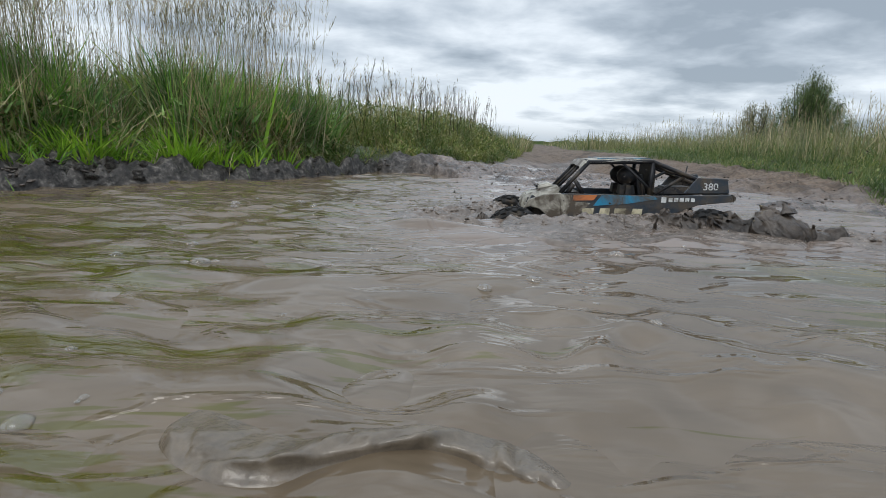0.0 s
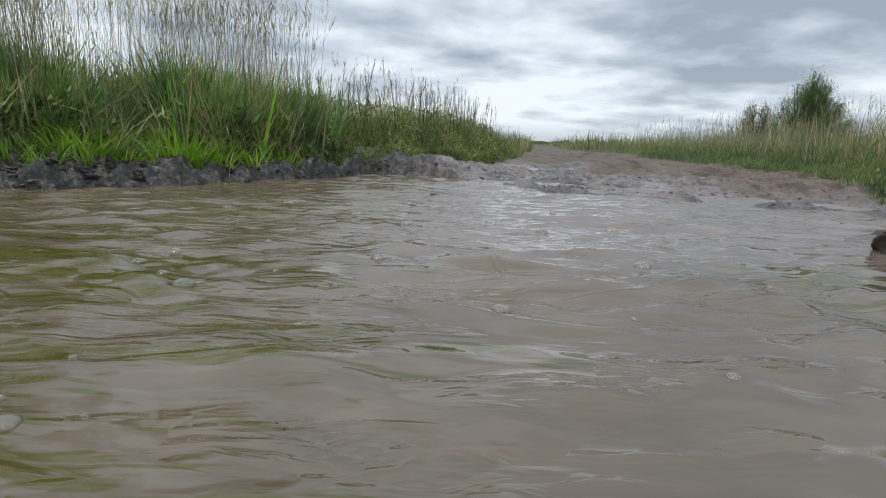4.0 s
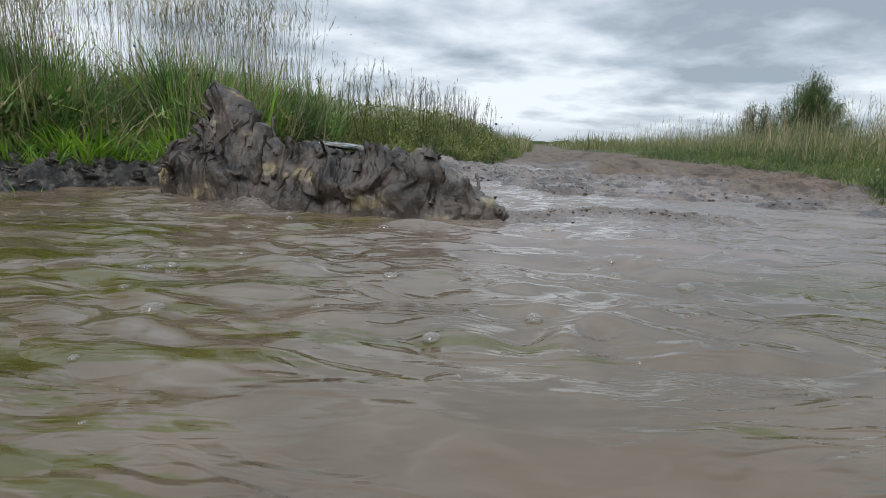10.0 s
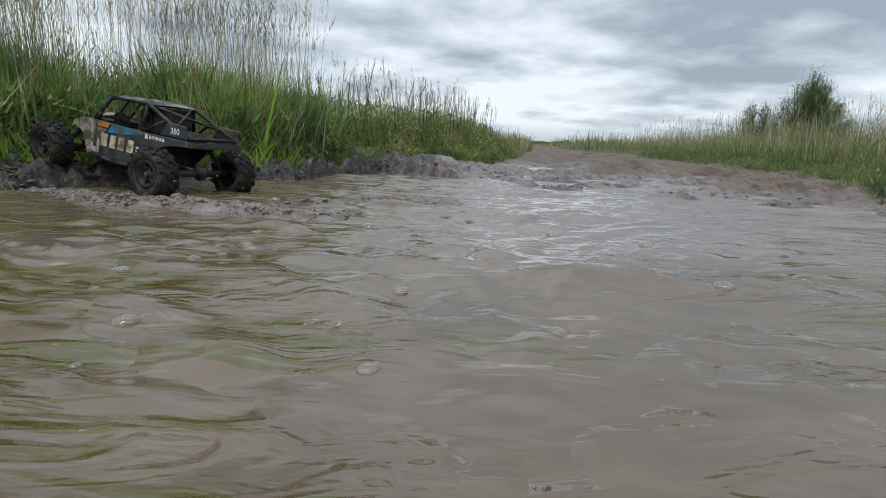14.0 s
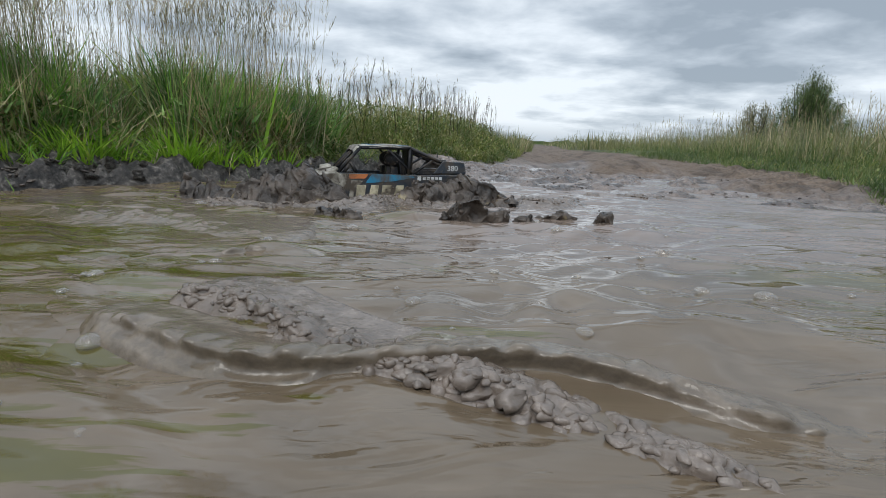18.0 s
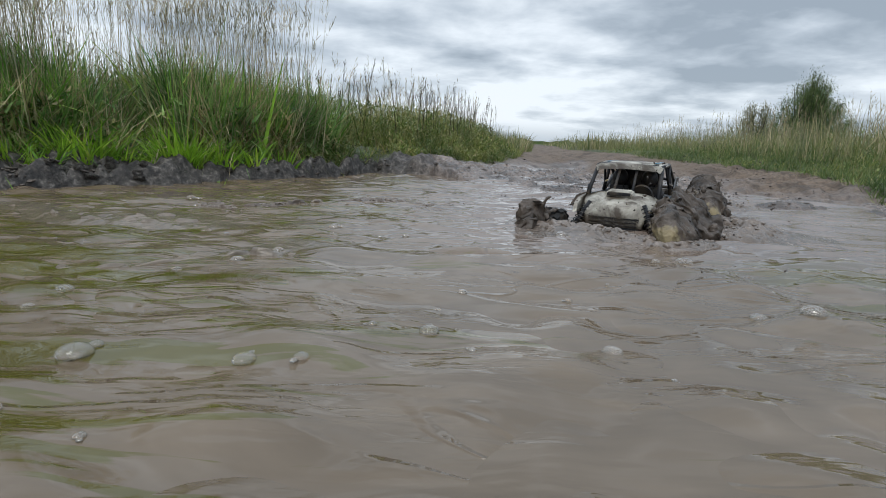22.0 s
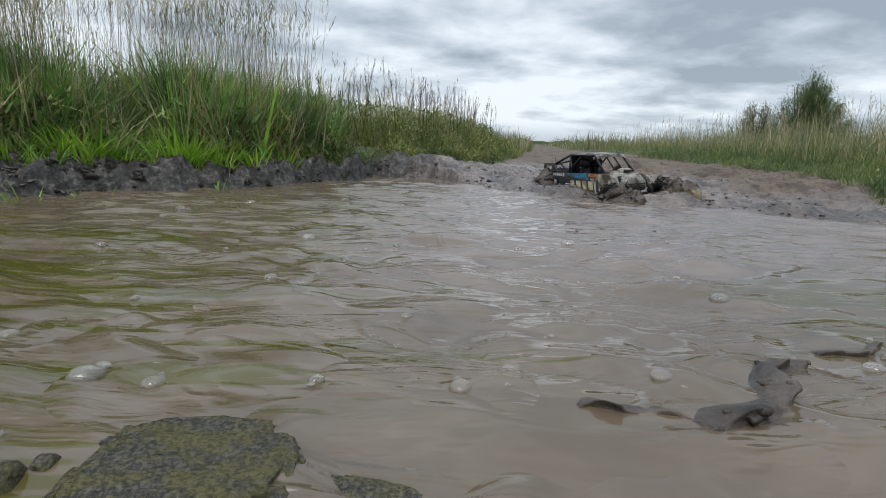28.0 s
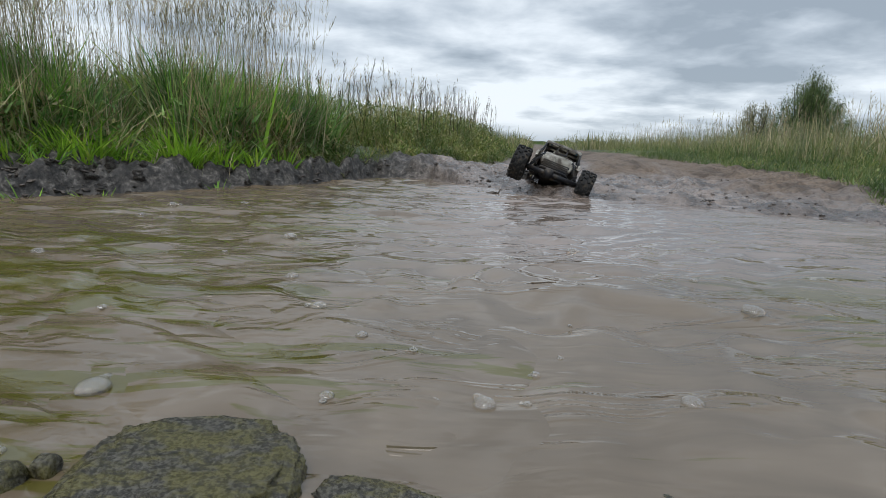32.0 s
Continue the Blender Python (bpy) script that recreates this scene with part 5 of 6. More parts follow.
def mud_jet(name, seed, mat, label, category):
    """A thin ragged jet of mud with two arms and a swarm of drops."""
    r = random.Random(seed)
    bm = bmesh.new()

    strand(bm, [(-0.05, 0, -0.02), (-0.02, 0, 0.06), (0.0, 0, 0.13)], 0.030, 0.014, seed, 14)
    strand(bm, [(0.0, 0, 0.11), (-0.012, 0.01, 0.19), (-0.016, 0, 0.268)], 0.012, 0.006, seed + 1, 12)
    strand(bm, [(-0.02, 0, 0.262), (0.030, -0.01, 0.285), (0.065, -0.02, 0.290), (0.095, -0.02, 0.310)], 0.006, 0.0025, seed + 2, 10)
    strand(bm, [(-0.01, 0, 0.14), (0.05, 0.01, 0.192), (0.11, 0.02, 0.185), (0.172, 0.02, 0.212)], 0.009, 0.003, seed + 3, 10)
    strand(bm, [(-0.03, 0, 0.03), (-0.09, 0.02, 0.10), (-0.16, 0.02, 0.105)], 0.030, 0.010, seed + 4, 14)
    strand(bm, [(0.07, 0.01, 0.19), (0.075, 0.0, 0.225), (0.066, 0.0, 0.25)], 0.006, 0.0025, seed + 5)
    strand(bm, [(0.12, 0.02, 0.19), (0.13, 0.02, 0.165), (0.128, 0.02, 0.15)], 0.006, 0.002, seed + 6)
    strand(bm, [(0.0, 0.01, 0.16), (0.02, 0.0, 0.21), (0.035, 0.0, 0.23)], 0.009, 0.003, seed + 7)
    for k in range(46):
        foot = Vector((r.gauss(-0.01, 0.03), r.gauss(0, 0.012), r.uniform(0.02, 0.22)))
        way = Vector((r.gauss(-0.1, 0.7), r.gauss(0, 0.4), r.uniform(0.1, 1.0))).normalized() * r.uniform(0.02, 0.06)
        strand(bm, [foot, foot + way * 0.6, foot + way + Vector((way.x * 0.3, 0, -0.006))], r.uniform(0.003, 0.007), r.uniform(0.001, 0.003), seed + 20 + k, 7)
    ob = tagged(part(name, bm, mat, None, smooth=True), label, category)
    mud_drops(r, 420, lambda: (r.gauss(0.04, 0.13), r.gauss(0, 0.08), 0.12 + abs(r.gauss(0, 0.11))), mat, ob)
    return ob


def bubble(size, extra):
    """A thin-skinned dome, some with a smaller one at the rim."""
    bm = bmesh.new()
    domes = [(size, 0, 0)] + ([(size * 0.5, size * 1.3, size * 0.3)] if extra else [])
    for q, ox, oy in domes:
        for v in bmesh.ops.create_uvsphere(bm, u_segments=24, v_segments=14, radius=q, matrix=Matrix.Translation((ox, oy, 0)))["verts"]:
            v.co.z = v.co.z * 0.62 if v.co.z > 0 else v.co.z * 0.2
    return tagged(part("bubble", bm, BUBBLE, None, smooth=True), "pale muddy bubble floating on the puddle", "bubble", group="bubbles on the water")


BUBBLE, _nt, _b = material("bubble skin", 0.0)
_b.inputs["Base Color"].default_value = (0.80, 0.75, 0.68, 1)
_b.inputs["Transmission Weight"].default_value = 0.88
_b.inputs["IOR"].default_value = 1.12
_b.inputs["Coat Weight"].default_value = 0.7
_b.inputs["Coat Roughness"].default_value = 0.02


# ---- what moves, and when ----
CAR_ROWS = [
    (0.0, 0.36, 1.22, -0.078, -2, 0, 86), (0.5, 0.465, 1.21, -0.078, -4, 0, 89), (1.0, 0.56, 1.22, -0.075, -4, -2, 92), (1.5, 0.635, 1.22, -0.074, -5, -1, 96),
    (2.0, 0.825, 1.22, -0.072, -7, 0, 106), (2.5, 0.90, 1.18, -0.075, -5, 0, 107), (3.0, 0.97, 1.13, -0.078, -3, 0, 110), (3.5, 1.09, 1.08, -0.08, 0, 0, 110),
    (4.3, 1.32, 1.02, -0.08, 0, 0, 105), (5.0, 1.30, 1.05, -0.08, 0, 0, 95), (5.5, 1.15, 1.10, -0.08, 0, 0, 86), (6.0, 0.98, 1.16, -0.08, 2, 0, 82),
    (6.3, 0.86, 1.19, -0.08, 2, 0, 80), (6.6, 0.76, 1.23, -0.085, 2, 0, 79), (7.0, 0.60, 1.33, -0.088, 2, 0, 78), (7.5, 0.50, 1.43, -0.103, 2, 0, 78),
    (8.0, 0.37, 1.48, -0.118, 2, 0, 78), (8.4, 0.16, 1.50, -0.108, 2, 0, 78), (9.0, -0.06, 1.50, -0.085, 2, 0, 79), (9.6, -0.22, 1.48, -0.08, 3, 0, 79),
    (10.0, -0.33, 1.47, -0.07, 5, 0, 79), (10.7, -0.43, 1.44, -0.05, 12, 0, 78), (11.0, -0.49, 1.41, -0.03, 18, -2, 78), (11.3, -0.60, 1.37, -0.005, 25, -3, 76),
    (11.5, -0.66, 1.39, 0.0, 21, -4, 73), (11.8, -0.725, 1.42, -0.006, 12, 0, 69), (12.1, -0.80, 1.46, 0.002, 7, 2, 66), (12.5, -0.838, 1.478, 0.018, 7, 2, 66),
    (13.0, -0.848, 1.482, 0.027, 8, 2, 66), (14.6, -0.848, 1.482, 0.027, 8, 2, 66), (15.4, -0.81, 1.475, 0.022, 8, 2, 73), (16.0, -0.72, 1.45, 0.012, 10, 1, 88),
    (16.5, -0.64, 1.43, 0.0, 10, 0, 104), (16.8, -0.59, 1.41, -0.008, 9, 2, 110), (17.0, -0.54, 1.40, -0.015, 7, 3, 114), (17.4, -0.365, 1.43, -0.055, 1, 0, 114),
    (18.0, -0.21, 1.49, -0.072, 0, 0, 108), (18.6, -0.06, 1.51, -0.07, 0, 0, 98), (19.0, 0.01, 1.50, -0.066, 1, 0, 93), (19.6, 0.12, 1.46, -0.07, 0, 0, 104),
    (20.0, 0.20, 1.41, -0.072, 0, -1, 113), (20.4, 0.26, 1.35, -0.075, 0, -1, 122), (20.8, 0.315, 1.295, -0.079, 0, 0, 130), (21.2, 0.36, 1.255, -0.081, 0, 0, 139),
    (21.6, 0.40, 1.25, -0.084, 0, 0, 147), (22.0, 0.435, 1.25, -0.086, 0, 0, 152), (22.5, 0.51, 1.27, -0.086, 0, 0, 155), (23.0, 0.60, 1.31, -0.087, -1, 1, 158),
    (23.5, 0.665, 1.37, -0.091, 0, 1, 161), (24.0, 0.72, 1.435, -0.092, 0, 2, 165), (24.5, 0.79, 1.50, -0.092, -1, 3, 168), (25.0, 0.845, 1.545, -0.090, -2, 4, 178),
    (25.5, 0.835, 1.57, -0.088, -2, 3, 186), (26.5, 0.77, 1.72, -0.08, 0, 1, 202), (27.5, 0.69, 1.89, -0.082, 0, 1, 212), (27.8, 0.65, 2.05, -0.08, 1, 2, 211),
    (28.1, 0.605, 2.13, -0.075, 3, 4, 206), (28.4, 0.575, 2.22, -0.068, 5, 8, 198), (28.8, 0.55, 2.33, -0.058, 7, -6, 186), (29.2, 0.56, 2.52, -0.052, 5, -14, 164),
    (29.5, 0.58, 2.64, -0.050, 5, -18, 148), (30.3, 0.58, 2.66, -0.052, 4, -18, 146), (31.0, 0.58, 2.66, -0.052, 4, -19, 147), (31.4, 0.525, 2.50, -0.048, 8, -21, 153),
    (31.7, 0.46, 2.33, -0.047, 12, -20, 161), (32.0, 0.39, 2.14, -0.045, 16, -19, 166),
]


def car_at(t):
    ts = [r[0] for r in CAR_ROWS]
    return [float(np.interp(t, ts, [r[i] for r in CAR_ROWS])) for i in range(1, 7)]


# how hard the wheels work, and with it how much mud they throw
SPIN = ([0, 3.5, 5.5, 11.4, 12.4, 12.6, 15.0, 16.2, 24.0, 25.5, 28.5, 29.3, 29.6, 31.0, 31.4, 32.0], [-70, -70, 75, 75, 45, 0, 0, -60, -70, -60, -70, -50, 0, 0, 75, 75])

# pieces of thrown mud that ride along with the car:
# length, height, thickness, lean, place in the car's space (x, y, turn), drops, times and how far each stands out of the water
THROWN = [
    ("S", 0.30, 0.115, 0.05, 0.35, (-0.15, 0.22, 80), 30, [0, 0.5, 1, 1.5, 2, 3, 3.5, 6, 7, 8, 8.8, 9.6, 10.4, 11, 11.6, 12.1, 12.7, 16.5, 17.4, 18, 18.6, 19.3, 20, 21, 21.6, 22.5, 23.5, 25.5, 27.5, 28.4, 29.2, 30, 31.3, 32],
     [.45, .5, .5, .75, .7, .6, .8, 1, .8, .7, 1, 1, 1, 1, 1.1, 1.4, 0, .75, .9, .95, 1, .95, .8, .65, 1.1, .95, .7, .6, .95, .95, .4, 0, 0, .15]),
    ("S", 0.34, 0.105, 0.06, 0.3, (-0.16, -0.20, 95), 30, [0, 1, 2, 3, 6, 7, 8, 9, 10.4, 11.3, 11.8, 12.4, 13.0, 16.5, 17.4, 18, 19, 20, 21, 21.6, 22, 23, 25.5, 27.5, 28.8, 29.4, 32],
     [.55, .75, .8, .7, .8, .9, .8, .9, 1, 1.1, .7, .45, 0, .7, .8, .8, .8, .75, .7, .9, 1.0, .5, .3, .4, .3, .0, .0]),
    ("S", 0.42, 0.195, 0.07, 0.25, (-0.10, 0.34, 60), 60, [0, 1.4, 2, 3.5, 5.5, 6, 6.6, 7, 7.6, 8.4, 8.8, 9.3, 10, 10.7, 11.1, 11.6, 16, 17.2, 17.6, 18.4, 18.9, 19.3, 19.8, 22, 27.5, 28.5, 32],
     [-.1, .0, .40, .3, .3, .3, .55, .4, .3, .4, .95, 1, .9, .55, .3, -.1, -.1, .0, .3, .3, .8, .8, .3, 0, .1, 0, 0]),
    ("S", 0.72, 0.180, 0.09, 0.3, (-0.21, -0.23, 92), 50, [0, 3.5, 5.5, 6, 6.6, 7, 7.6, 8.4, 9, 9.6, 10.4, 10.9, 11.3, 11.7, 12.3, 17, 19, 22, 32],
     [.33, .3, .5, .6, .95, .8, .6, .8, .9, 1, .95, .9, .6, .2, -.1, .32, .1, .05, -.1]),
    ("S", 0.24, 0.10, 0.05, -0.3, (0.16, 0.22, 95), 24, [0, 2, 6, 9, 11, 12.3, 17, 19, 20, 21.6, 22, 23, 24, 25.5, 27.5, 28.4, 29.2, 30, 32],
     [.3, .3, .6, .7, .5, 0, .2, .3, .5, .7, .75, .8, .85, .7, .9, .8, .4, .0, .2]),
    ("S", 0.26, 0.10, 0.05, -0.3, (0.16, -0.21, 85), 24, [0, 2, 6, 9, 11, 12.3, 17, 19, 22, 25.5, 27.5, 28.4, 29.2, 30, 32],
     [.3, .4, .6, .6, .5, 0, .2, .3, .35, .8, .75, .7, .4, .0, .1]),
    ("S", 0.13, 0.25, 0.028, 0.8, (-0.05, 0.17, 102), 160, [0, 5.5, 6.2, 6.5, 6.8, 7.1, 7.5, 8, 10, 32], [-.3, -.3, .55, 1, 1.1, .9, .2, -.3, -.3, -.3]),
    ("S", 0.48, 0.33, 0.10, 0.25, (-0.14, 0.20, 80), 60, [0, 9.2, 9.6, 10.0, 10.4, 10.8, 32], [-.3, -.3, .6, 1, .75, -.3, -.3]),
    ("F", 0.62, 0.040, 0.11, 0.1, (-0.20, -0.05, 90), 0, [0, 3, 6, 9, 11, 12.5, 14.6, 16.5, 19, 22, 25, 28.5, 29.5, 32], [1, 1, 1, 1, 1, .8, .5, .9, 1, 1, .9, .7, .3, .5]),
    ("F", 0.46, 0.028, 0.12, 0.1, (0.0, 0.30, 0), 0, [0, 3, 6, 9, 11, 12.5, 14.6, 16.5, 19, 22, 25, 28.5, 29.5, 32], [1, 1, 1, 1, .8, .4, .2, .6, 1, 1, .9, .7, .2, .5]),
    ("F", 0.70, 0.026, 0.12, 0.1, (-0.05, -0.80, 85), 0, [0, 3, 6, 9, 11, 12.5, 14.6, 17, 18, 19, 22, 25, 32], [.3, .6, .9, 1, .9, .5, 0, 0, .4, .6, .2, 0, 0]),
    ("F", 0.50, 0.030, 0.10, 0.1, (-0.15, -0.42, 80), 0, [0, 3, 6, 9, 11, 12.5, 14.6, 16.5, 19, 22, 25, 28.5, 29.5, 32], [1, 1, 1, 1, 1, .9, .5, .9, 1, .8, .5, .3, .0, .0]),
]

# ridges of churned water that roll towards the near shore: length, height, thickness, lumpiness, rows of t, x, y, turn, rise
ROLLERS = [
    (0.66, 0.020, 0.085, 0.8, [(0, -.58, 1.23, 4, -1), (10.3, -.58, 1.23, 4, -1), (10.9, -.58, 1.23, 4, .7), (12.0, -.57, 1.22, 4, 1), (14.3, -.56, 1.20, 4, .9), (16.2, -.60, 1.25, 4, .5), (17.2, -.6, 1.24, 4, .2), (18.0, -.6, 1.24, 4, -1), (32, -.6, 1.24, 4, -1)]),
    (0.22, 0.013, 0.024, 0.16, [(0, -.02, .25, -18, .5), (0.4, -.02, .235, -16, .3), (0.9, -.02, .22, -10, -1), (1.4, -.06, .36, -14, -1), (1.8, -.02, .32, -18, .8), (2.2, .0, .295, -18, 1), (2.7, .03, .27, -12, .5), (3.2, .05, .25, -6, -.2), (3.8, .06, .23, 0, -1), (32, .08, .23, 0, -1)]),
    (0.46, 0.034, 0.044, 0.10, [(0, .15, .70, 4, -1), (4.9, .16, .68, 5, -1), (5.5, .12, .615, 6, .7), (6.0, .045, .555, 4, 1), (6.5, .01, .50, 3, .8), (7.0, -.02, .44, 0, .3), (7.5, -.05, .385, -3, .2), (8.0, -.06, .34, -4, -1), (32, -.02, .34, -4, -1)]),
    (0.36, 0.024, 0.055, 0.9, [(0, .52, .74, 8, -1), (5.2, .52, .71, 10, -1), (5.7, .43, .655, 10, .8), (6.2, .33, .60, 8, 1), (6.7, .26, .565, 4, 1), (7.2, .15, .50, 0, .9), (7.8, .08, .43, -3, .5), (8.4, .05, .38, -4, -1), (32, .2, .38, 0, -1)]),
    (0.52, 0.017, 0.070, 0.85, [(0, -.02, .58, 0, -1), (6.0, -.04, .55, 2, -1), (6.6, -.03, .49, 0, .8), (7.1, -.03, .435, -2, .9), (7.6, -.08, .385, -3, .5), (8.1, -.08, .34, -3, -1), (32, -.1, .34, 0, -1)]),
    (0.46, 0.026, 0.034, 0.30, [(0, .14, .62, -4, -1), (7.9, .16, .58, -4, -1), (8.4, .13, .485, -4, .8), (8.8, .09, .40, -4, 1), (9.2, -.01, .325, -6, .9), (9.6, -.04, .28, -4, -.2), (9.9, -.04, .25, -2, -1), (32, .02, .25, 0, -1)]),
    (0.20, 0.014, 0.022, 0.5, [(0, .45, .8, 10, -1), (11.4, .48, .78, 8, -1), (12.0, .46, .70, 5, .7), (13.0, .44, .62, 3, 1), (13.6, .40, .56, 3, .6), (14.3, .36, .5, 3, -1), (32, .36, .5, 0, -1)]),
    (0.50, 0.022, 0.030, 0.15, [(0, .1, .57, -12, -1), (17.0, .1, .54, -12, -1), (17.5, .07, .44, -14, .9), (18.0, .0, .37, -16, 1), (18.4, -.02, .31, -14, .5), (18.8, -.03, .27, -12, -1), (32, 0, .27, -12, -1)]),
    (0.50, 0.012, 0.045, 0.8, [(0, .06, .5, -15, -1), (17.4, .06, .47, -15, -1), (17.9, .02, .385, -16, .8), (18.3, .0, .33, -16, 1), (18.7, -.07, .29, -14, .3), (19.0, -.07, .27, -12, -1), (32, 0, .27, -12, -1)]),
    (0.06, 0.0075, 0.012, 0.3, [(0, -.12, .42, -20, -1), (18.6, -.12, .42, -20, -1), (19.0, -.10, .40, -22, .8), (19.4, -.09, .36, -24, .9), (19.8, -.05, .32, -20, .6), (20.2, -.04, .28, -20, -1), (32, -.04, .28, 0, -1)]),
    (0.10, 0.007, 0.016, 0.4, [(0, -.10, .36, 8, -1), (21.1, -.10, .34, 8, -1), (21.3, -.06, .31, 6, .5), (21.5, -.04, .30, 4, .3), (21.8, 0, .28, 4, -1), (32, 0, .25, 0, -1)]),
    (0.60, 0.013, 0.120, 0.55, [(0, -.30, 1.34, 0, -1), (10.6, -.30, 1.34, 0, -1), (11.2, -.30, 1.34, 0, .7), (12.0, -.30, 1.34, 0, 1), (14.4, -.30, 1.33, 0, .7), (17.0, -.30, 1.34, 0, .9), (20.0, -.32, 1.33, 0, .6), (22.0, -.32, 1.33, 0, .2), (23.0, -.32, 1.33, 0, -1), (32, -.3, 1.33, 0, -1)]),
    (0.62, 0.009, 0.130, 0.08, [(0, -.62, 1.02, 6, -1), (8.8, -.62, 1.02, 6, -1), (9.6, -.64, 1.04, 6, .8), (10.6, -.64, 1.04, 6, .8), (11.6, -.62, 1.02, 6, -1), (15.6, -.62, 1.02, 6, -1), (16.5, -.60, 1.02, 6, .5), (18.0, -.60, 1.02, 6, .8), (20.0, -.58, 1.0, 6, .9), (22.0, -.58, .99, 6, .7), (24.5, -.56, .98, 6, .2), (26.0, -.56, .98, 6, -1), (32, -.56, .98, 6, -1)]),
    (0.40, 0.008, 0.060, 0.08, [(0, -.46, .72, -8, -1), (8.8, -.46, .72, -8, -1), (9.6, -.46, .70, -8, .8), (10.6, -.44, .67, -8, .8), (11.6, -.42, .68, -8, -1), (13.2, -.40, .74, -8, -1), (14.0, -.38, .73, -8, .6), (16.5, -.36, .72, -8, .7), (20.0, -.36, .70, -6, .8), (22.5, -.34, .68, -6, .3), (24.0, -.34, .68, -6, -1), (32, -.34, .68, -6, -1)]),
    (0.22, 0.055, 0.045, 0.9, [(0, -.56, 1.33, 8, -1), (10.9, -.56, 1.33, 8, -1), (11.4, -.56, 1.33, 8, .9), (12.1, -.59, 1.34, 8, 1), (12.6, -.60, 1.34, 8, .2), (13.0, -.60, 1.34, 8, -1), (32, -.6, 1.34, 8, -1)]),
    (0.09, 0.007, 0.016, 0.4, [(0, .26, .47, 0, -1), (29.3, .26, .47, 0, -1), (29.8, .22, .45, -2, .6), (30.4, .17, .41, -4, .7), (31.0, .11, .36, -4, .8), (31.4, .05, .32, -4, .6), (31.8, .0, .29, 0, -.4), (32, -.01, .28, 0, -1)]),
    (0.30, 0.010, 0.04, 0.5, [(0, -.5, .62, 20, -1), (4.8, -.5, .70, 20, -1), (5.6, -.58, .72, 16, .8), (6.1, -.56, .64, 16, .9), (6.8, -.5, .56, 10, .3), (7.3, -.45, .5, 10, -1), (32, -.45, .5, 0, -1)]),
]

# streaks of mud whose dark colour stands for their shaded side, in the same terms
STREAKS = [
    (0.17, 0.0085, 0.016, 0.22, [(0, .30, .48, 32, -1), (26.6, .30, .48, 32, -1), (27.2, .28, .44, 34, .8), (28.0, .238, .372, 36, 1), (28.4, .21, .34, 34, .4), (28.8, .20, .31, 30, -1), (32, .2, .31, 30, -1)]),
    (0.07, 0.0080, 0.012, 0.18, [(0, .17, .42, 4, -1), (26.8, .17, .42, 4, -1), (27.4, .155, .38, 4, .8), (28.0, .135, .333, 4, 1), (28.3, .125, .31, 4, .2), (28.6, .12, .30, 4, -1), (32, .12, .3, 4, -1)]),
    (0.10, 0.0080, 0.012, 0.20, [(0, .44, .52, 10, -1), (27.0, .44, .52, 10, -1), (27.6, .42, .50, 10, .6), (28.6, .38, .47, 8, .6), (29.4, .36, .45, 8, -1), (32, .36, .45, 8, -1)]),
]

# torn scraps of mud that fall flat on the water: from, to, x, y, turn, length, height
BURSTS = [
    (17.5, 18.6, 0.06, 1.06, 10, 0.15, 0.055), (17.6, 18.5, -0.22, 1.07, -8, 0.12, 0.026), (17.5, 18.7, 0.25, 1.14, 5, 0.12, 0.026), (17.7, 18.8, 0.16, 1.03, 0, 0.05, 0.018),
    (17.8, 18.7, 0.33, 1.08, 12, 0.05, 0.020), (18.7, 19.5, 0.0, 1.12, 4, 0.16, 0.030), (18.6, 19.6, 0.22, 1.20, -6, 0.14, 0.034), (20.6, 21.5, 0.52, 1.20, 8, 0.13, 0.050),
    (23.6, 24.5, 0.45, 1.02, 12, 0.08, 0.020), (24.6, 25.5, 0.55, 1.08, 6, 0.11, 0.022), (24.7, 25.6, 0.98, 1.36, 0, 0.05, 0.022), (5.8, 7.4, 0.52, 0.62, 20, 0.16, 0.016),
    (7.0, 8.3, 0.86, 1.20, 10, 0.26, 0.055), (7.2, 8.5, 0.66, 1.27, 4, 0.22, 0.060), (7.5, 8.9, 0.78, 1.10, -8, 0.16, 0.034), (8.0, 9.0, 0.95, 1.22, 6, 0.14, 0.040), (31.2, 32.2, 0.62, 2.10, 20, 0.22, 0.090),
    (17.7, 22.6, -0.47, 1.30, 6, 0.10, 0.012), (17.9, 21.8, -0.31, 1.26, -4, 0.13, 0.014), (18.2, 21.4, -0.62, 1.36, 10, 0.08, 0.010),
    
    (6.4, 7.6, 0.80, 0.98, 12, 0.30, 0.050), (8.5, 9.6, 0.55, 1.02, 8, 0.34, 0.030), (8.6, 9.8, 0.30, 1.06, -4, 0.20, 0.026),
]

WATER_LEVEL = ([0, 2, 3.5, 5.5, 9.2, 10.2, 11, 13, 14.3, 15.5, 17, 19, 20.5, 23, 24.3, 25.2, 26.5, 32], [.018, .017, .014, .007, .006, .010, .016, .019, .015, .014, .016, .017, .017, .016, .014, .006, -.003, -.003])


def level(t):
    return float(np.interp(t, *WATER_LEVEL))


def surface(x, y, t):
    """The water's height at a place and time."""
    out = []
    for height, ph, dx, dy in SHEETS:
        w = float(np.interp(t, range(33), [math.sin(k * 0.33 + ph) for k in range(33)]))
        out.append(float(height(np.array([x - dx * w]), np.array([y - dy * w]))[0]) + level(t))
    return max(out)


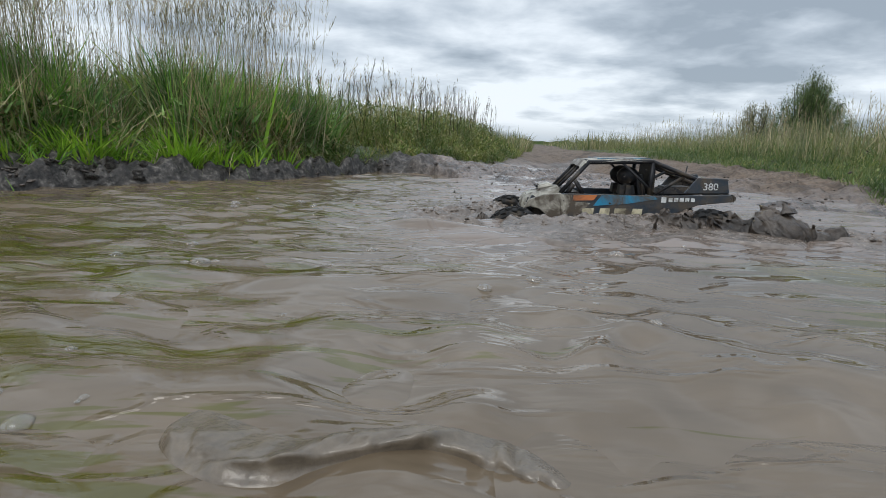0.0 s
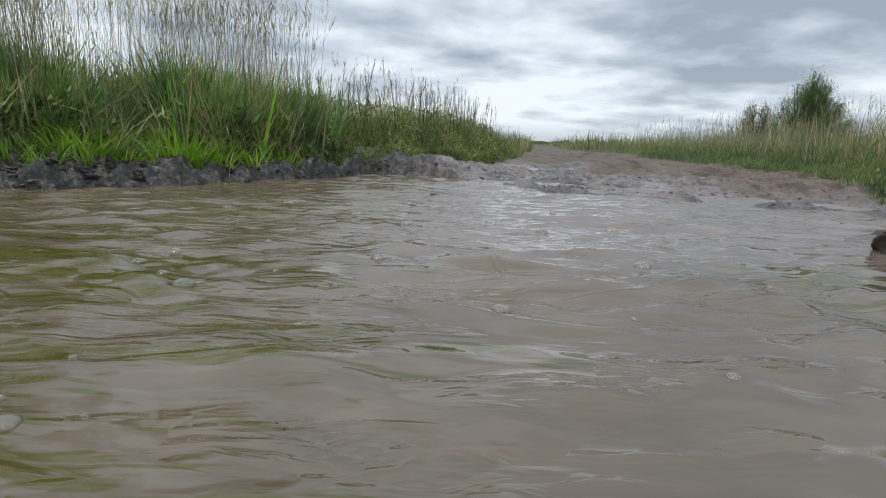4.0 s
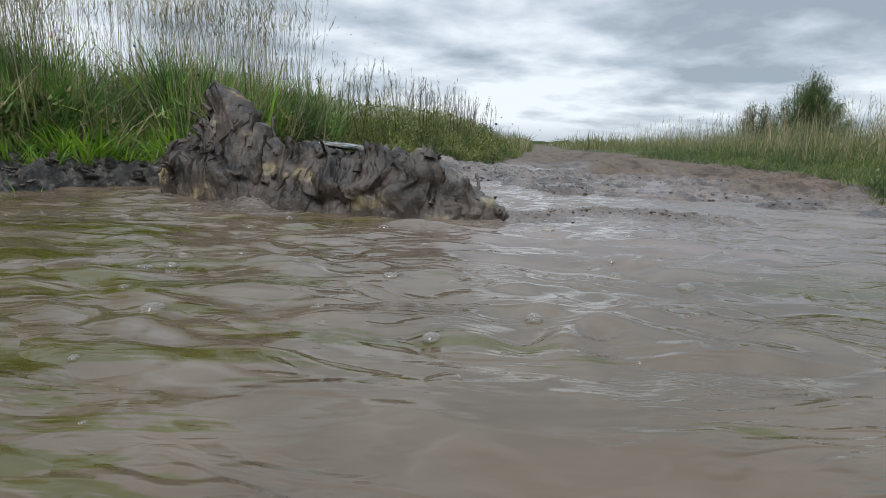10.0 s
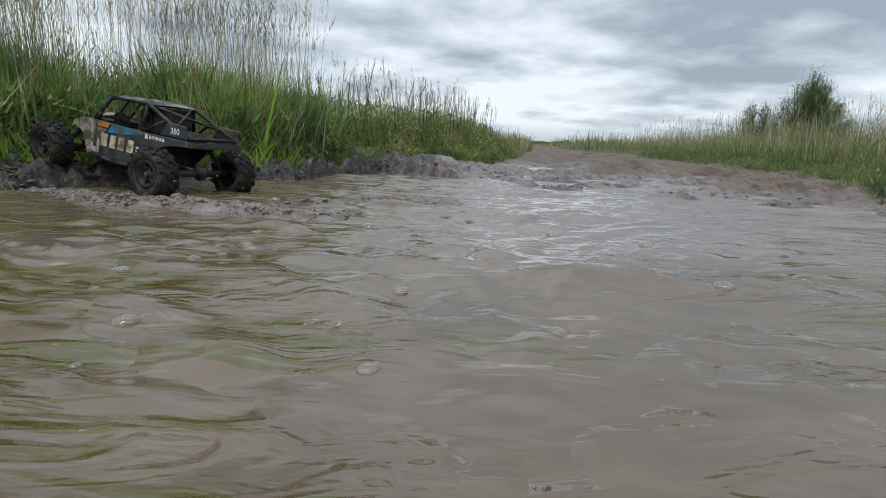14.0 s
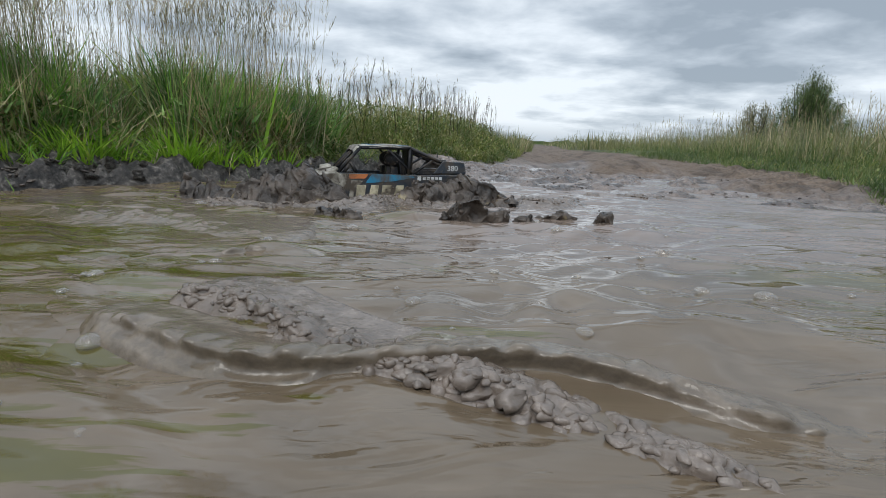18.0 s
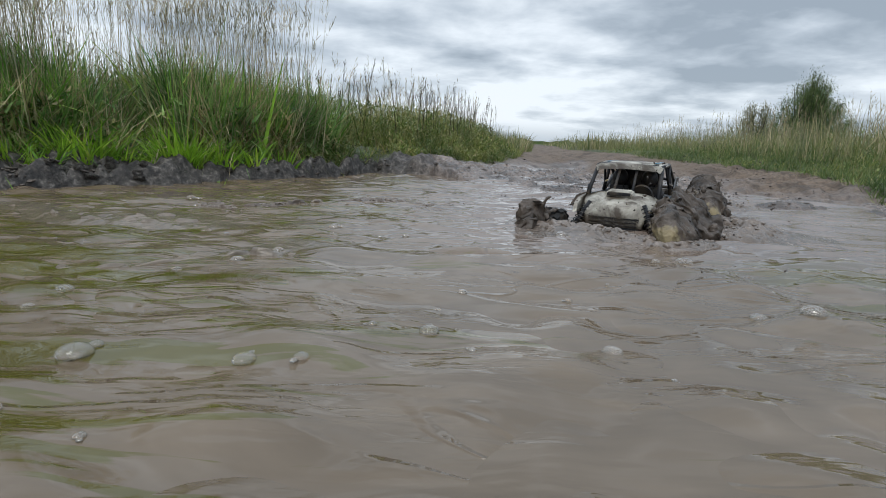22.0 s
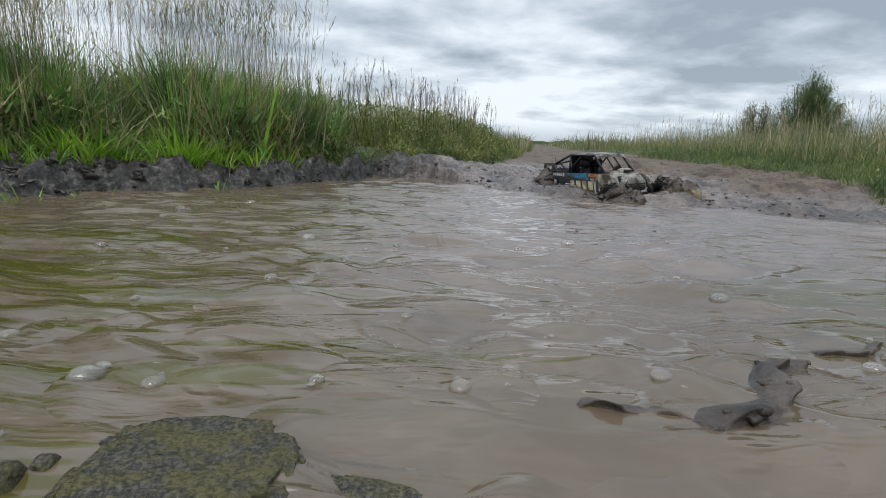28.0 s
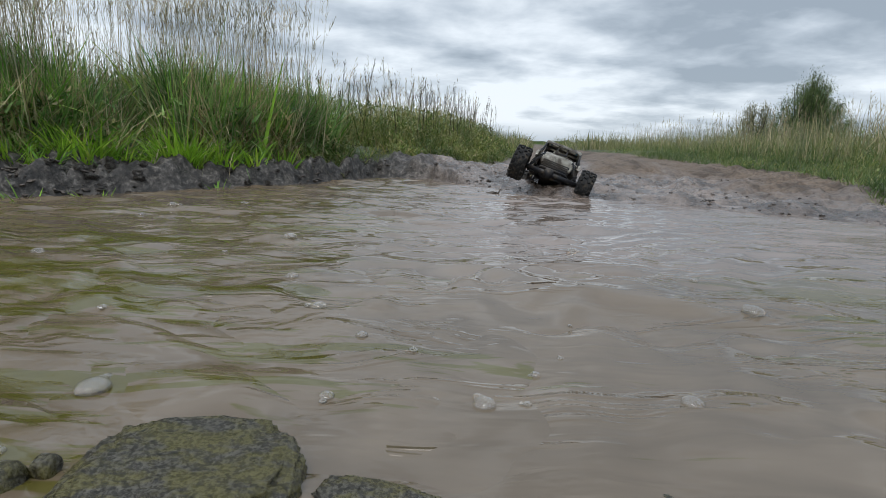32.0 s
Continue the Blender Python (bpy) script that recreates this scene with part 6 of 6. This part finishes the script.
def motions():
    walk(CAR, [(r[0], pose(*r[1:])) for r in CAR_ROWS])
    # wheels turn
    for w in WHEELS:
        home = w.matrix_basis.translation.copy()
        rows, a, t = [], 0.0, 0.0
        for i in range(321):
            t = i / 10
            rows.append((t, pose(home.x, home.y, home.z, -a)))
            a += float(np.interp(t, *SPIN)) * 0.72
        walk(w, rows)
    # thrown mud
    r = random.Random(3)
    for i, (kind, ln, h, th, lean, (ox, oy, turn), drops, ts, amounts) in enumerate(THROWN):
        if kind == "S":
            ob = mud_jet("mud_splash", 5, MUD_SPLASH, "thin ragged jet of brown mud thrown into the air", "mud splash") if i == 6 else mud_wall("mud_splash", ln, h, th, 3.3 + i * 2.7, MUD_SPLASH, "ragged sheet of wet brown mud thrown up by the wheels", "mud splash", lean, drops * 4)
        else:
            ob = churned_patch("churned_mud", ln, th * 2.6, h * 1.5, 3.3 + i * 2.7, 0.9, 0.2, MUD_FOAM, "low froth of churned grey-brown muddy water round the car", int(330 * ln))
        rows = []
        for k in range(81):
            t = k * 0.4
            x, y, z, rx, ry, rz = car_at(t)
            c, s = math.cos(radians(rz)), math.sin(radians(rz))
            amt = float(np.interp(t, ts, amounts))
            jit = 0.12 if kind == "S" and i != 6 else 0.03
            up = -h * (1 - amt) * 1.05 - (0.03 if amt <= 0 else 0)
            px, py = x + c * ox - s * oy, y + s * ox + c * oy
            base = surface(px, py, t) - level(t) - 0.002 if kind == "F" else 0.0
            rows.append((t, pose(px, py, base + up + level(t) + h * r.uniform(-jit, jit), r.uniform(-8, 8) if kind == "S" else 0, r.uniform(-8, 8) if kind == "S" else 0, rz + turn + r.uniform(-10, 10))))
        walk(ob, rows)
    for i, (t0, t1, x, y, turn, ln, h) in enumerate(BURSTS):
        ob = mud_wall("mud_splash", ln, h, 0.10 * ln + 0.012, 131.7 + i * 1.9, MUD_SPLASH, "torn scrap of wet mud falling on the water", "mud splash", 0.3, int(ln * 80))
        low = pose(x, y + 0.05, level(t0) - h - 0.07, 0, 0, turn)
        tm = 0.5 * (t0 + t1)
        walk(ob, [(0.0, low), (t0 - 0.3, low), (tm - 0.3, pose(x, y + 0.02, surface(x, y, tm) - 0.1 * h, 5, 4, turn)), (tm + 0.25, pose(x, y, surface(x, y, tm) - 0.25 * h, -4, 2, turn)), (t1 + 0.2, pose(x, y - 0.02, level(t1) - h - 0.07, 0, 0, turn)), (32.0, pose(x, y - 0.02, level(t1) - h - 0.07, 0, 0, turn))])
    # rollers
    for i, (ln, h, th, lump, rows) in enumerate(ROLLERS + STREAKS):
        ob = churned_patch("mud_wave", ln * 1.3, th * 3.2, h * 1.5, 41.3 + i * 3.1, lump * 1.2, 0.9, MUD_SPLASH if i >= len(ROLLERS) else MUD_WAVE if lump < 0.35 else MUD_FOAM, "lumpy wave of muddy water rolling to the shore", int(ln * 1300 * lump * lump) if h > 0.008 and lump > 0.2 else 0)
        ts = [q[0] for q in rows]
        times = sorted(set([0.0, 32.0] + [round(ts[1] + 0.2 * k, 2) for k in range(int((ts[-2] - ts[1]) / 0.2) + 1)] + ts))
        keys = []
        for t in times:
            x, y, turn, up = (float(np.interp(t, ts, [q[j] for q in rows])) for j in (1, 2, 3, 4))
            # lie along the slope of the water
            c, s_, a, b = math.cos(radians(turn)), math.sin(radians(turn)), 0.3 * ln, 1.1 * th
            sx = (surface(x + c * a, y + s_ * a, t) - surface(x - c * a, y - s_ * a, t)) / (2 * a)
            sy = (surface(x - s_ * b, y + c * b, t) - surface(x + s_ * b, y - c * b, t)) / (2 * b)
            z = (surface(x + c * a, y + s_ * a, t) + surface(x - c * a, y - s_ * a, t) + surface(x, y, t)) / 3
            keys.append((t, pose(x, y, z - (0.0018 if h > 0.008 else 0.0045) - 0.6 * h * (1 - max(up, 0)) - 0.03 * max(-up, 0), math.degrees(math.atan(sy)), -math.degrees(math.atan(sx)), turn)))
        walk(ob, keys)
    # single drops fly off and fall back
    rd = random.Random(21)
    for t0 in (6.3, 6.4, 6.5, 6.6, 7.0, 18.4, 18.6, 18.7, 18.8, 18.9, 19.1, 29.3, 29.6, 31.6, 31.7, 31.8):
        x, y, z, _, _, rz = car_at(t0)
        dx, dy = -math.sin(radians(rz)), math.cos(radians(rz))
        px, py = x + dx * rd.uniform(-0.25, 0.3), y + dy * rd.uniform(-0.25, 0.3)
        vx, vy, up = rd.uniform(-0.5, 0.5), rd.uniform(-0.4, 0.3), rd.uniform(1.7, 2.6)
        ob = new("mud_drop", rd.choice(CLODS))
        tagged(ob, "small lump of wet mud flung through the air", "mud", group="flying drops of mud")
        s = rd.uniform(0.003, 0.0065)
        ob.scale = (s, s * 0.8, s * 1.2)
        rows = [(0.0, pose(px, py, -0.06)), (t0 - 0.1, pose(px, py, -0.06))]
        for k in range(12):
            q = k * 0.05
            h = -0.03 + up * q - 4.9 * q * q
            rows.append((t0 + q, pose(px + vx * q, py + vy * q, max(h, -0.06), 40 * k, 0, 25 * k)))
            if h < -0.06:
                break
        rows.append((32.0, rows[-1][1]))
        walk(ob, rows)
    # water sheets slide to and fro
    for ob, (_, ph, dx, dy) in zip((WATER_A, WATER_B), SHEETS):
        rows = []
        for k in range(33):
            w = math.sin(k * 0.33 + ph)
            rows.append((k, pose(dx * w, dy * w, level(k) + 0.001 * math.sin(k * 1.9 + ph))))
        walk(ob, rows)
    # bubbles drift
    rb = random.Random(12)
    for i in range(48):
        ob = bubble(rb.choice((0.0025, 0.0035, 0.0045, 0.006, 0.009, 0.0125)), rb.random() < 0.5)
        a, d = rb.uniform(-34, 30), rb.uniform(0.45, 1.45)
        x, y = d * math.sin(radians(a)), d * math.cos(radians(a))
        if i >= 44:
            # a cluster that lingers by the stone
            x, y = rb.gauss(-0.235, 0.035), rb.gauss(0.345, 0.03)
        vx, vy, tz = rb.uniform(-0.012, 0.012), rb.uniform(-0.018, 0.004), rb.uniform(0, 360)
        rows = []
        for k in range(65):
            t = k / 2
            px, py = x + vx * t * (1 if i < 44 else 0.1), max(y + vy * t, 0.36) if i < 44 else y + 0.1 * vy * t
            rows.append((t, pose(px, py, surface(px, py, t) - 0.0006, 0, 0, tz + 2 * t)))
        walk(ob, rows)


motions()
